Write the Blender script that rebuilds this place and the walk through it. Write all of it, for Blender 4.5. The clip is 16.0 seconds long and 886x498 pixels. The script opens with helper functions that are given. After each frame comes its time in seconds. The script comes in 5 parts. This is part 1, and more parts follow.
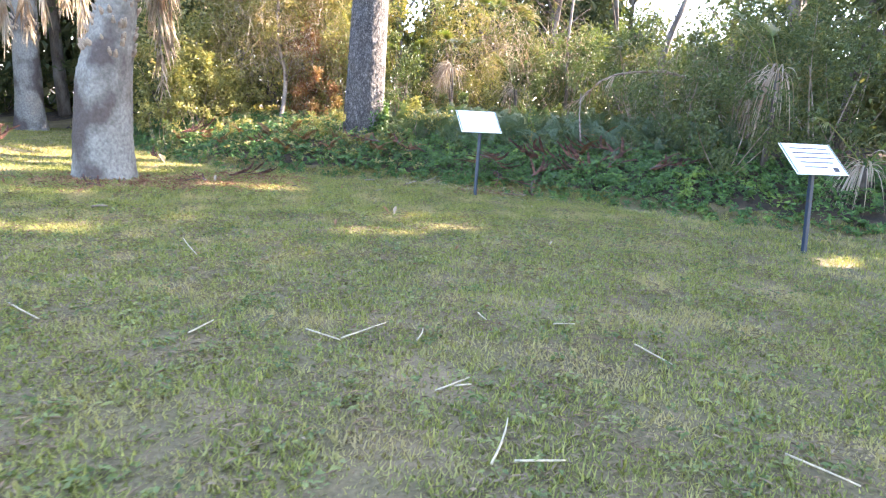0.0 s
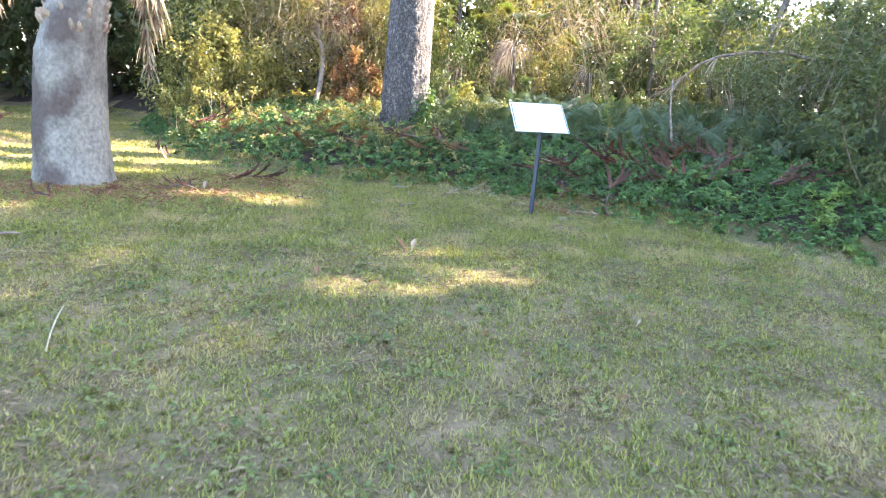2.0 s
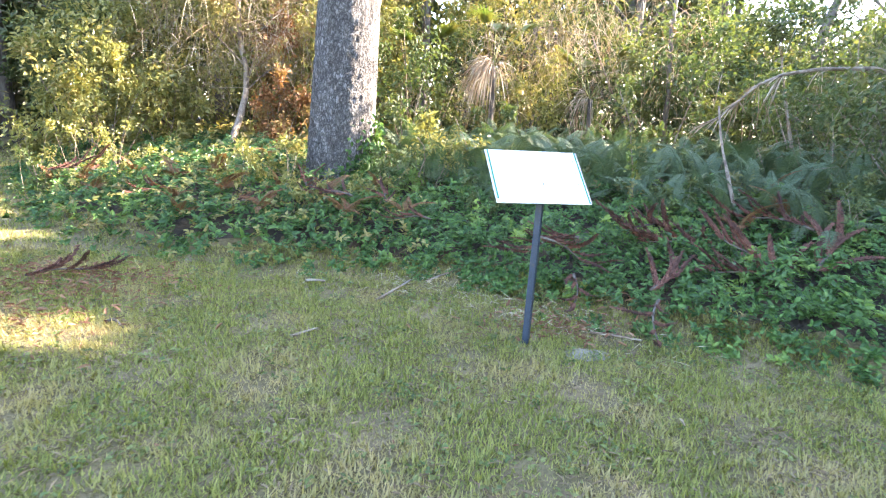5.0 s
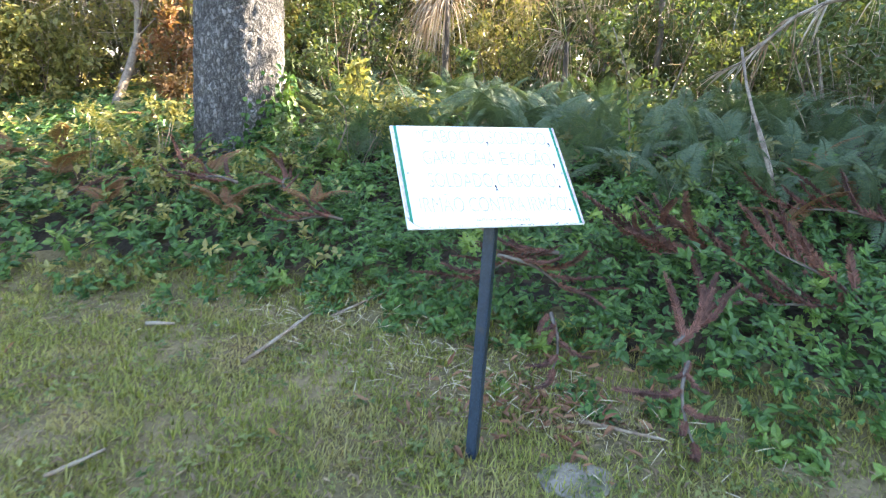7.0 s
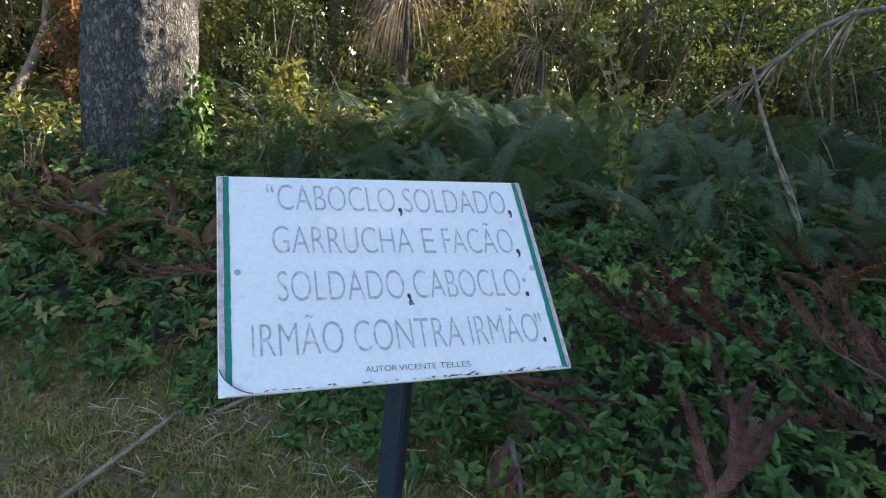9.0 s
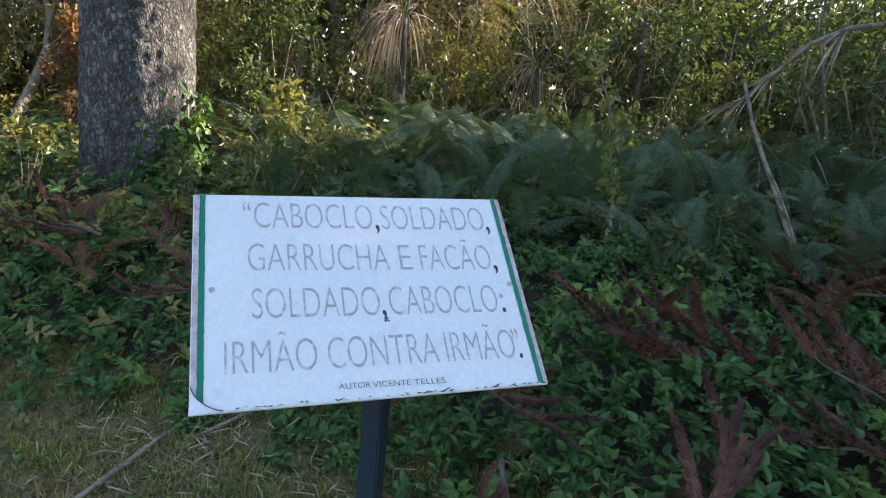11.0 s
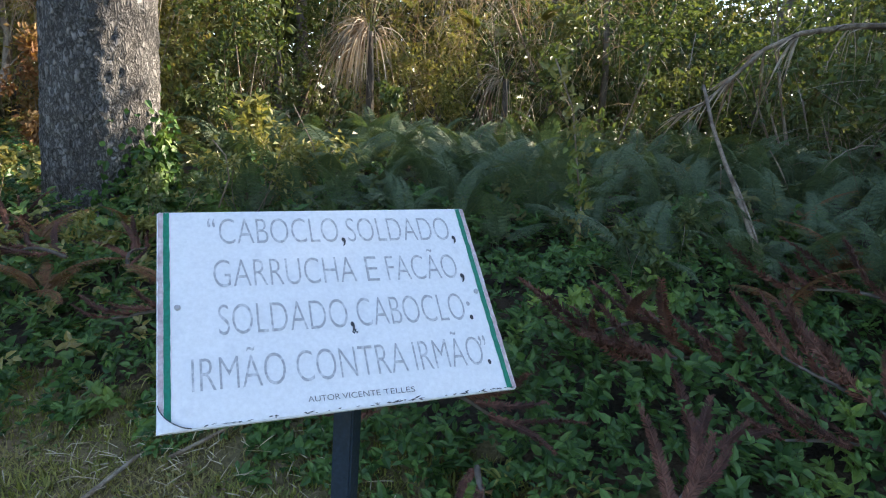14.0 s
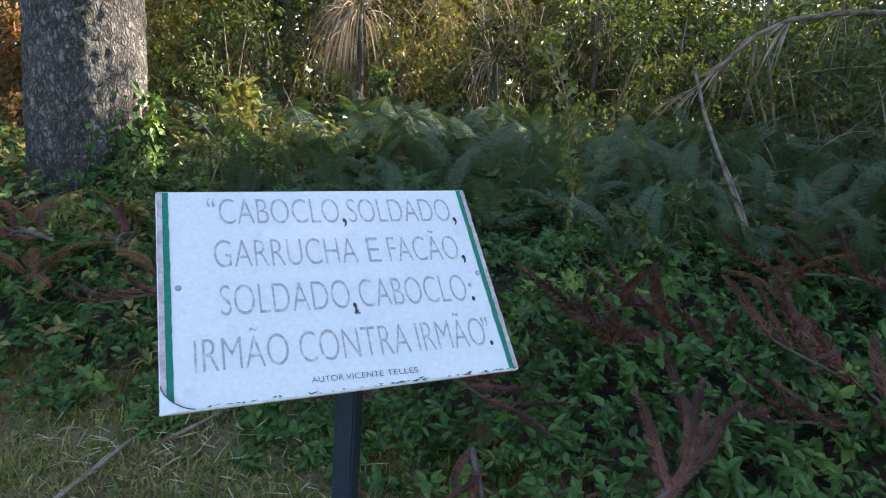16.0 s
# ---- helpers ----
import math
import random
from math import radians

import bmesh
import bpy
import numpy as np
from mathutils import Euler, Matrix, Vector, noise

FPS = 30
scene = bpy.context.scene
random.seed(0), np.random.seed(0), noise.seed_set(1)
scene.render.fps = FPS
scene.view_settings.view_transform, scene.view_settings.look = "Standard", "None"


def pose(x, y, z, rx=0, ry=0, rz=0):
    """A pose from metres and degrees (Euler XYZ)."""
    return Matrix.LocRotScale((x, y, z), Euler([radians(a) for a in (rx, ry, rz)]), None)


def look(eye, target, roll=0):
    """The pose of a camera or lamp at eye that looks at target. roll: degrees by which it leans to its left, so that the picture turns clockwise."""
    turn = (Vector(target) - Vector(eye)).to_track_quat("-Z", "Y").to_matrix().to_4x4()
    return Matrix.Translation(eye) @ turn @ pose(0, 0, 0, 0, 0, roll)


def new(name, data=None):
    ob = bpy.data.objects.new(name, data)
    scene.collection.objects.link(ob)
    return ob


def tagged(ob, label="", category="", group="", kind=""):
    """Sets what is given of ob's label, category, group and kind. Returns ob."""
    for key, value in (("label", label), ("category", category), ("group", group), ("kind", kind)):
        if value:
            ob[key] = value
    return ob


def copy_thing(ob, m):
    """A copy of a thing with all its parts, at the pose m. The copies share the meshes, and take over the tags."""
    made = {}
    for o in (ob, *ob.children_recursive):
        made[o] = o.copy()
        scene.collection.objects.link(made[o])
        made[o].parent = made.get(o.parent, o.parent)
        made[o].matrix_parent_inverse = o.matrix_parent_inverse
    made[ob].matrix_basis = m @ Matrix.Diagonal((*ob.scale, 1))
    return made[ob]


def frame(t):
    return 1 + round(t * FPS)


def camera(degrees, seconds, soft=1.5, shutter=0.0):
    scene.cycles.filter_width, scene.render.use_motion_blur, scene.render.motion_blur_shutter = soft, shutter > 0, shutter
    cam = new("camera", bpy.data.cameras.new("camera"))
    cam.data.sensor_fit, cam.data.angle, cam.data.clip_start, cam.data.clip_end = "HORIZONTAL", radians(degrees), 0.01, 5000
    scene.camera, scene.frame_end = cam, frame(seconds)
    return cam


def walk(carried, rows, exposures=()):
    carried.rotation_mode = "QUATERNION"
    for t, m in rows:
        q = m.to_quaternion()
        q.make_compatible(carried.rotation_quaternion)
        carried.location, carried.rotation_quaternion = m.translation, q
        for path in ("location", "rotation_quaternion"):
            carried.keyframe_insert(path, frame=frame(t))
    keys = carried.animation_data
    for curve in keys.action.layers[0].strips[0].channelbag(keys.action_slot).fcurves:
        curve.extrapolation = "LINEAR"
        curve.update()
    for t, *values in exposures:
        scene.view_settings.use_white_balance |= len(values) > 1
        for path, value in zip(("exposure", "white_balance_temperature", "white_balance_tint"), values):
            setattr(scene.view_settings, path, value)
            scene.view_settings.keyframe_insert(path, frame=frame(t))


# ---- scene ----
cam = camera(70.4, 16.0, soft=1.1, shutter=0.25)
PATH = [
    (0, (0.596, -0.346, 1.264), (1.004, 1.564, 0.837), 3.5),
    (0.5, (0.853, 0.16, 1.22), (1.232, 2.049, 0.685), 4.7),
    (0.6, (0.876, 0.275, 1.222), (1.191, 2.163, 0.643), 5.4),
    (1, (0.886, 0.801, 1.277), (0.864, 2.763, 0.89), 5.1),
    (1.1, (0.881, 0.936, 1.301), (0.821, 2.899, 0.927), 3.7),
    (1.5, (1.107, 1.341, 1.283), (1.385, 3.296, 0.97), 5.8),
    (2, (1.267, 1.838, 1.387), (1.473, 3.766, 0.895), 4.0),
    (2.5, (1.292, 2.314, 1.428), (1.667, 4.231, 0.999), 5.2),
    (3, (1.387, 2.862, 1.456), (1.758, 4.78, 1.026), 5.1),
    (3.5, (1.476, 3.414, 1.517), (1.636, 5.34, 1.001), 4.5),
    (3.7, (1.486, 3.658, 1.492), (1.553, 5.611, 1.064), 5.2),
    (4, (1.564, 4.063, 1.466), (1.784, 6.013, 1.079), 3.3),
    (4.2, (1.633, 4.302, 1.461), (1.929, 6.245, 1.092), 4.7),
    (6.3, (2.34, 6.253, 1.542), (2.494, 8.167, 0.984), 1.9),
    (6.5, (2.375, 6.422, 1.532), (2.529, 8.333, 0.962), 4.5),
    (7, (2.53, 6.968, 1.509), (2.867, 8.86, 0.956), 2.9),
    (7.5, (2.69, 7.309, 1.522), (3.011, 9.223, 1.042), 1.2),
    (8, (2.817, 7.618, 1.548), (3.112, 9.514, 0.985), 3.0),
    (8.5, (2.858, 7.929, 1.539), (3.274, 9.828, 1.068), 3.9),
    (9, (2.902, 8.012, 1.523), (3.328, 9.894, 0.997), 5.0),
    (9.2, (2.915, 8.023, 1.526), (3.321, 9.909, 1.0), 5.0),
    (11.5, (2.958, 7.993, 1.526), (3.382, 9.891, 1.06), 4.4),
    (12, (2.963, 7.998, 1.524), (3.402, 9.892, 1.055), 4.4),
    (12.5, (2.963, 7.979, 1.524), (3.412, 9.872, 1.061), 4.3),
    (13, (2.97, 7.986, 1.52), (3.423, 9.872, 1.034), 4.3),
    (13.5, (2.969, 7.989, 1.517), (3.438, 9.868, 1.018), 4.1),
    (14, (2.968, 7.976, 1.53), (3.462, 9.864, 1.095), 3.2),
    (14.5, (2.972, 7.979, 1.521), (3.48, 9.856, 1.054), 3.2),
    (15, (2.97, 7.984, 1.516), (3.443, 9.864, 1.026), 3.0),
    (15.5, (2.966, 7.978, 1.517), (3.447, 9.861, 1.042), 3.0),
    (16, (2.94, 7.987, 1.516), (3.473, 9.856, 1.041), 3.6),
]
EXPOSURES = [(0, 3.33, 6400, 24), (0.5, 3.68, 6400, 24), (1, 3.28, 6400, 23), (2, 3.45, 6400, 21), (3, 3.78, 6400, 21), (3.5, 3.66, 6400, 21), (4, 3.52, 6400, 20), (6.5, 3.68, 6350, 17), (7, 3.2, 6550, 14), (7.5, 2.45, 6550, 12), (8, 2.05, 6550, 11), (9, 1.68, 6480, 12), (16, 1.82, 6450, 12)]
walk(cam, [(t, look(eye, target, roll)) for t, eye, target, roll in PATH], EXPOSURES)
SUN_AZ, SUN_EL = 10.0, 31.0          # degrees from +x towards +y, and up

# ---- light ----
world = bpy.data.worlds.new("world")
scene.world = world
world.use_nodes = True
wn = world.node_tree.nodes
sky = wn.new("ShaderNodeTexSky")
sky.sky_type, sky.sun_disc = "NISHITA", False
sky.sun_elevation, sky.sun_rotation = radians(SUN_EL), radians(90 - SUN_AZ)
world.node_tree.links.new(sky.outputs[0], wn["Background"].inputs[0])
wn["Background"].inputs[1].default_value = 0.15
sun_data = bpy.data.lights.new("sun", "SUN")
sun_data.energy, sun_data.angle, sun_data.color = 5.0, radians(0.6), (1.0, 0.87, 0.68)
sun = new("sun", sun_data)
sun_way = Vector((math.cos(radians(SUN_AZ)) * math.cos(radians(SUN_EL)), math.sin(radians(SUN_AZ)) * math.cos(radians(SUN_EL)), math.sin(radians(SUN_EL))))
sun.matrix_world = look(sun_way * 60, (0, 0, 0))

# ---- mesh tools ----
rng = np.random.default_rng(7)


class Geo:
    """Collects vertices and faces, and makes them one mesh."""

    def __init__(self):
        self.v, self.f, self.n = [], [], 0

    def add(self, verts, *faces):
        verts = np.asarray(verts, float).reshape(-1, 3)
        self.v.append(verts)
        for fa in faces:
            fa = np.asarray(fa, int)
            if fa.size:
                self.f.append(fa + self.n)
        self.n += len(verts)
        return self

    def mesh(self, name, smooth=False):
        me = bpy.data.meshes.new(name)
        v = np.concatenate(self.v)
        me.vertices.add(len(v))
        me.vertices.foreach_set("co", v.astype(np.float32).ravel())
        loops = np.concatenate([fa.ravel() for fa in self.f])
        totals = np.concatenate([np.full(len(fa), fa.shape[1]) for fa in self.f])
        me.loops.add(len(loops))
        me.loops.foreach_set("vertex_index", loops.astype(np.int32))
        me.polygons.add(len(totals))
        me.polygons.foreach_set("loop_start", (np.cumsum(totals) - totals).astype(np.int32))
        me.polygons.foreach_set("use_smooth", np.full(len(totals), smooth))
        me.update(calc_edges=True)
        return me


def obj(name, geo, material, parent=None, smooth=False, label=""):
    """One mesh object from a Geo or a mesh."""
    me = geo.mesh(name, smooth) if isinstance(geo, Geo) else geo
    if material is not None and not me.materials:
        me.materials.append(material)
    ob = new(name, me)
    if parent is not None:
        ob.parent = parent
    if label:
        ob["label"] = label
    return ob


def base(name, m, label, category, group="", kind=""):
    """An Empty at a thing's base."""
    ob = new(name)
    ob.empty_display_size = 0.1
    ob.matrix_world = m
    return tagged(ob, label, category, group, kind)


def unit(a):
    return a / np.maximum(np.linalg.norm(a, axis=-1, keepdims=True), 1e-9)


def smoothstep(a, b, x):
    t = np.clip((x - a) / (b - a), 0, 1)
    return t * t * (3 - 2 * t)


def wobble(x, y, s=1.0, k=0.0):
    """Smooth variation between about -1 and 1."""
    x, y = np.asarray(x) / s, np.asarray(y) / s
    return (np.sin(1.3 * x + 2.1 * y + k) + np.sin(2.7 * x - 1.7 * y + 1.9 * k + 1) + np.sin(-0.9 * x + 3.3 * y + 2.3 * k) + np.sin(4.1 * x + 0.7 * y + k)) / 4


def tube(geo, pts, radii, sides=8, closed=True):
    """A tapering tube along points."""
    pts = np.asarray(pts, float)
    radii = np.broadcast_to(np.asarray(radii, float), (len(pts),))
    tang = unit(np.gradient(pts, axis=0))
    ref = np.array([0.31, 0.17, 0.93]) if abs(tang[:, 2]).mean() < 0.8 else np.array([1.0, 0.1, 0.05])
    a = unit(np.cross(tang, ref))
    b = np.cross(tang, a)
    ang = np.linspace(0, 2 * np.pi, sides, endpoint=False)
    ring = pts[:, None] + radii[:, None, None] * (a[:, None] * np.cos(ang)[None, :, None] + b[:, None] * np.sin(ang)[None, :, None])
    i, j = np.meshgrid(np.arange(len(pts) - 1), np.arange(sides), indexing="ij")
    p, q = i * sides + j, i * sides + (j + 1) % sides
    quads = np.stack([p, q, q + sides, p + sides], -1).reshape(-1, 4)
    verts = ring.reshape(-1, 3)
    if closed:
        end = (len(pts) - 1) * sides
        verts = np.vstack([verts, pts[0], pts[-1]])
        k = np.arange(sides)
        caps = np.concatenate([np.stack([(k + 1) % sides, k, np.full(sides, end + sides)], -1), np.stack([end + k, end + (k + 1) % sides, np.full(sides, end + sides + 1)], -1)])
        geo.add(verts, quads, caps)
    else:
        geo.add(verts, quads)
    return geo


def bend(a, b, sag, n=9, side=0.0):
    """A line from a to b that bows by sag upwards and by side across."""
    a, b = np.asarray(a, float), np.asarray(b, float)
    t = np.linspace(0, 1, n)[:, None]
    across = unit(np.cross(b - a, [0, 0, 1.0]))
    return a + (b - a) * t + 4 * t * (1 - t) * (np.array([0, 0, 1.0]) * sag + across * side)


def leaves(geo, p, d, nrm, length, width, wide=False, fold=0.18, droop=0.12):
    """Leaf blades: at p, pointing along d, facing nrm."""
    d = unit(d)
    s = unit(np.cross(d, nrm))
    u = np.cross(s, d)
    length, width = np.broadcast_to(length, (len(p),))[:, None], np.broadcast_to(width, (len(p),))[:, None]
    k = np.arange(len(p))[:, None]
    if wide:
        def at(along, across):
            return p + d * length * along + s * width * across + u * (abs(across) * fold * width * 2 - droop * length * along ** 2)
        v = np.stack([at(0, 0), at(0.28, 0.46), at(0.65, 0.36), at(1, 0), at(0.65, -0.36), at(0.28, -0.46)], 1)
        geo.add(v.reshape(-1, 3), np.concatenate([k * 6 + [[0, 1, 2, 3]], k * 6 + [[0, 3, 4, 5]]]))
    else:
        mid = p + d * length * 0.45
        v = np.stack([p, mid + s * width / 2 + u * fold * width, p + d * length - u * droop * length, mid - s * width / 2 + u * fold * width], 1)
        geo.add(v.reshape(-1, 3), np.concatenate([k * 4 + [[0, 1, 2]], k * 4 + [[0, 2, 3]]]))
    return geo


def straps(geo, p, d, length, width, sag, n=4, twist=None):
    """Long narrow blades that sag under their weight."""
    d = unit(d)
    m = len(p)
    s = unit(np.cross(d, [0, 0, 1.0]) + 1e-4)
    if twist is not None:
        s = unit(s + np.cross(s, d) * twist[:, None])
    length, width, sag = (np.broadcast_to(v, (m,))[:, None] for v in (length, width, sag))
    rows = []
    for i in range(n + 1):
        t = i / n
        c = p + d * length * t * (1 - 0.15 * t) - np.array([0, 0, 1.0]) * sag * t ** 2
        w = width * (0.75 + 0.5 * t if t < 0.4 else 0.95 * (1 - t) / 0.6 + 0.06) / 2
        rows += [c + s * w, c - s * w]
    v = np.stack(rows, 1)
    k = np.arange(m)[:, None] * (2 * n + 2)
    geo.add(v.reshape(-1, 3), *[k + [[2 * i, 2 * i + 1, 2 * i + 3, 2 * i + 2]] for i in range(n)])
    return geo


# ---- materials ----
def socket(node, name):
    return node.inputs[name]


def material(name, a, b, patch=None, scale=3.0, rough=0.7, bump=0.0, bump_scale=60.0, thin=0.0, island=True, metallic=0.0, patch_at=(0.45, 0.62), stretch=(1, 1, 1), spec=0.5, thin_tint=(1.15, 1.2, 0.6), grain_by=0.55, plates=0.0):
    """Two base colours mixed piece by piece, a third in patches, grain, relief, and light through thin blades."""
    m = bpy.data.materials.new(name)
    m.use_nodes = True
    nt = m.node_tree
    nodes, link = nt.nodes, nt.links.new
    bsdf, out = nodes["Principled BSDF"], nodes["Material Output"]
    where = nodes.new("ShaderNodeTexCoord")
    mapping = nodes.new("ShaderNodeMapping")
    socket(mapping, "Scale").default_value = stretch
    link(where.outputs["Object"], mapping.inputs["Vector"])
    fine = nodes.new("ShaderNodeTexNoise")
    socket(fine, "Scale").default_value, socket(fine, "Detail").default_value = bump_scale, 5
    link(mapping.outputs[0], fine.inputs["Vector"])
    big = nodes.new("ShaderNodeTexNoise")
    socket(big, "Scale").default_value, socket(big, "Detail").default_value = scale, 4
    link(mapping.outputs[0], big.inputs["Vector"])
    mix1 = nodes.new("ShaderNodeMix")
    mix1.data_type = "RGBA"
    mix1.inputs[6].default_value, mix1.inputs[7].default_value = (*a, 1), (*b, 1)
    if island:
        geo = nodes.new("ShaderNodeNewGeometry")
        link(geo.outputs["Random Per Island"], mix1.inputs[0])
    else:
        link(fine.outputs[0], mix1.inputs[0])
    colour = mix1.outputs[2]
    if patch is not None:
        ramp = nodes.new("ShaderNodeMapRange")
        socket(ramp, "From Min").default_value, socket(ramp, "From Max").default_value = patch_at
        link(big.outputs[0], ramp.inputs[0])
        mix2 = nodes.new("ShaderNodeMix")
        mix2.data_type = "RGBA"
        mix2.inputs[7].default_value = (*patch, 1)
        link(ramp.outputs[0], mix2.inputs[0])
        link(colour, mix2.inputs[6])
        colour = mix2.outputs[2]
    grain = nodes.new("ShaderNodeMix")
    grain.data_type, grain.blend_type = "RGBA", "MULTIPLY"
    grain.inputs[0].default_value = grain_by
    link(colour, grain.inputs[6])
    tone = nodes.new("ShaderNodeMapRange")
    socket(tone, "From Min").default_value, socket(tone, "From Max").default_value = 0.25, 0.7
    socket(tone, "To Min").default_value, socket(tone, "To Max").default_value = 0.55, 1.25
    link(fine.outputs[0], tone.inputs[0])
    link(tone.outputs[0], grain.inputs[7])
    colour = grain.outputs[2]
    height_from = fine.outputs[0]
    if plates:
        warp = nodes.new("ShaderNodeMix")
        warp.data_type, warp.blend_type = "RGBA", "ADD"
        warp.inputs[0].default_value = 0.11
        link(mapping.outputs[0], warp.inputs[6])
        link(fine.outputs["Color"], warp.inputs[7])
        crack = nodes.new("ShaderNodeTexVoronoi")
        crack.feature = "DISTANCE_TO_EDGE"
        cell = nodes.new("ShaderNodeTexVoronoi")
        for vor in (crack, cell):
            socket(vor, "Scale").default_value = plates
            link(warp.outputs[2], vor.inputs["Vector"])
        edge = nodes.new("ShaderNodeMapRange")
        socket(edge, "From Max").default_value, socket(edge, "To Min").default_value = 0.30, 0.28
        link(crack.outputs["Distance"], edge.inputs[0])
        tonal = nodes.new("ShaderNodeMapRange")
        socket(tonal, "To Min").default_value, socket(tonal, "To Max").default_value = 0.82, 1.14
        link(cell.outputs["Color"], tonal.inputs[0])
        both_ = nodes.new("ShaderNodeMath")
        both_.operation = "MULTIPLY"
        link(edge.outputs[0], both_.inputs[0])
        link(tonal.outputs[0], both_.inputs[1])
        plate = nodes.new("ShaderNodeMix")
        plate.data_type, plate.blend_type = "RGBA", "MULTIPLY"
        plate.inputs[0].default_value = 1.0
        link(colour, plate.inputs[6])
        link(both_.outputs[0], plate.inputs[7])
        colour = plate.outputs[2]
        relief = nodes.new("ShaderNodeMath")
        relief.operation = "MULTIPLY_ADD"
        relief.inputs[1].default_value = 1.6
        link(both_.outputs[0], relief.inputs[0])
        link(fine.outputs[0], relief.inputs[2])
        height_from = relief.outputs[0]
    link(colour, bsdf.inputs["Base Color"])
    socket(bsdf, "Roughness").default_value = rough
    socket(bsdf, "Metallic").default_value = metallic
    socket(bsdf, "Specular IOR Level").default_value = spec
    if bump:
        bp = nodes.new("ShaderNodeBump")
        socket(bp, "Strength").default_value, socket(bp, "Distance").default_value = bump, 0.02
        link(height_from, bp.inputs["Height"])
        link(bp.outputs[0], bsdf.inputs["Normal"])
    if thin:
        through_leaf = nodes.new("ShaderNodeBsdfTranslucent")
        tint = nodes.new("ShaderNodeMix")
        tint.data_type, tint.blend_type = "RGBA", "MULTIPLY"
        tint.inputs[0].default_value = 1.0
        tint.inputs[7].default_value = (*thin_tint, 1)
        link(colour, tint.inputs[6])
        link(tint.outputs[2], through_leaf.inputs["Color"])
        both = nodes.new("ShaderNodeMixShader")
        both.inputs[0].default_value = thin
        link(bsdf.outputs[0], both.inputs[1])
        link(through_leaf.outputs[0], both.inputs[2])
        link(both.outputs[0], out.inputs["Surface"])
    return m


M_SOIL = material("lawn_soil", (0.105, 0.085, 0.036), (0.22, 0.175, 0.08), (0.29, 0.215, 0.115), 1.3, 0.95, 0.8, 45, island=False, patch_at=(0.5, 0.7))
# leaf mould, its colour darkened for the shade between the bank's leaves
M_SHADED_HUMUS = material("shaded_dark_leaf_mould", (0.022, 0.017, 0.011), (0.06, 0.045, 0.03), (0.09, 0.06, 0.035), 4.0, 0.95, 0.8, 40, island=False)
M_GRASS = material("grass_blade", (0.135, 0.165, 0.033), (0.40, 0.385, 0.10), (0.46, 0.36, 0.17), 1.7, 0.6, thin=0.3, patch_at=(0.49, 0.70))
M_COVER = material("ground_cover_leaf", (0.03, 0.08, 0.022), (0.115, 0.215, 0.05), (0.22, 0.31, 0.06), 2.2, 0.45, thin=0.2, patch_at=(0.56, 0.72), spec=0.35)
M_FERN = material("fern_leaf", (0.07, 0.115, 0.06), (0.135, 0.185, 0.09), (0.17, 0.18, 0.075), 1.0, 0.6, thin=0.3, patch_at=(0.58, 0.75))
M_WEED = material("lawn_weed_leaf", (0.08, 0.125, 0.035), (0.17, 0.22, 0.06), (0.26, 0.28, 0.09), 3.0, 0.5, thin=0.25)
M_DRYFERN = material("dry_fern_leaf", (0.16, 0.075, 0.036), (0.28, 0.145, 0.065), (0.24, 0.16, 0.07), 2.0, 0.8, thin=0.25)
M_SHRUB = material("shrub_leaf", (0.06, 0.095, 0.035), (0.15, 0.18, 0.06), (0.24, 0.21, 0.085), 0.9, 0.5, thin=0.35, patch_at=(0.5, 0.7))
# yellowing leaves, with some of the sunlight's yellow put into their colour
M_SUN_YELLOW = material("sun_tinted_yellowing_leaf", (0.15, 0.18, 0.045), (0.40, 0.36, 0.12), (0.34, 0.26, 0.11), 1.1, 0.38, thin=0.38, patch_at=(0.54, 0.7), thin_tint=(1.15, 1.1, 0.7))
M_RUSSET = material("russet_leaf", (0.21, 0.09, 0.042), (0.37, 0.20, 0.09), (0.32, 0.24, 0.10), 1.4, 0.75, thin=0.35)
M_WOODS = material("tree_leaf", (0.05, 0.08, 0.035), (0.12, 0.145, 0.055), (0.19, 0.17, 0.075), 0.5, 0.5, thin=0.35, patch_at=(0.5, 0.7))
M_PALM = material("palm_leaf", (0.10, 0.16, 0.035), (0.2, 0.25, 0.06), (0.28, 0.24, 0.08), 2.0, 0.45, thin=0.3)
M_DRYPALM = material("dry_palm_leaf", (0.34, 0.275, 0.19), (0.56, 0.48, 0.36), (0.26, 0.17, 0.10), 2.5, 0.75, thin=0.25, thin_tint=(1.1, 1.0, 0.8))
M_NEEDLE = material("dead_needle", (0.13, 0.056, 0.038), (0.29, 0.13, 0.085), (0.09, 0.041, 0.03), 5.0, 0.8, thin=0.1, thin_tint=(1.1, 0.9, 0.7))
M_TWIG = material("twig_bark", (0.15, 0.10, 0.065), (0.28, 0.21, 0.14), (0.33, 0.29, 0.22), 6.0, 0.85, 0.5, 90, island=False)
M_STRAW = material("dry_straw", (0.40, 0.34, 0.21), (0.58, 0.50, 0.33), None, 6.0, 0.7, 0.2, 80, island=False)
M_BRANCH = material("pale_branch", (0.22, 0.165, 0.115), (0.37, 0.30, 0.22), (0.14, 0.10, 0.07), 9.0, 0.8, 0.5, 70, island=False)
M_BARK = material("grey_flaky_bark", (0.11, 0.10, 0.094), (0.36, 0.34, 0.32), (0.40, 0.385, 0.365), 7.0, 0.9, 0.9, 26, island=False, stretch=(1, 1, 0.55), patch_at=(0.45, 0.75), plates=26.0)
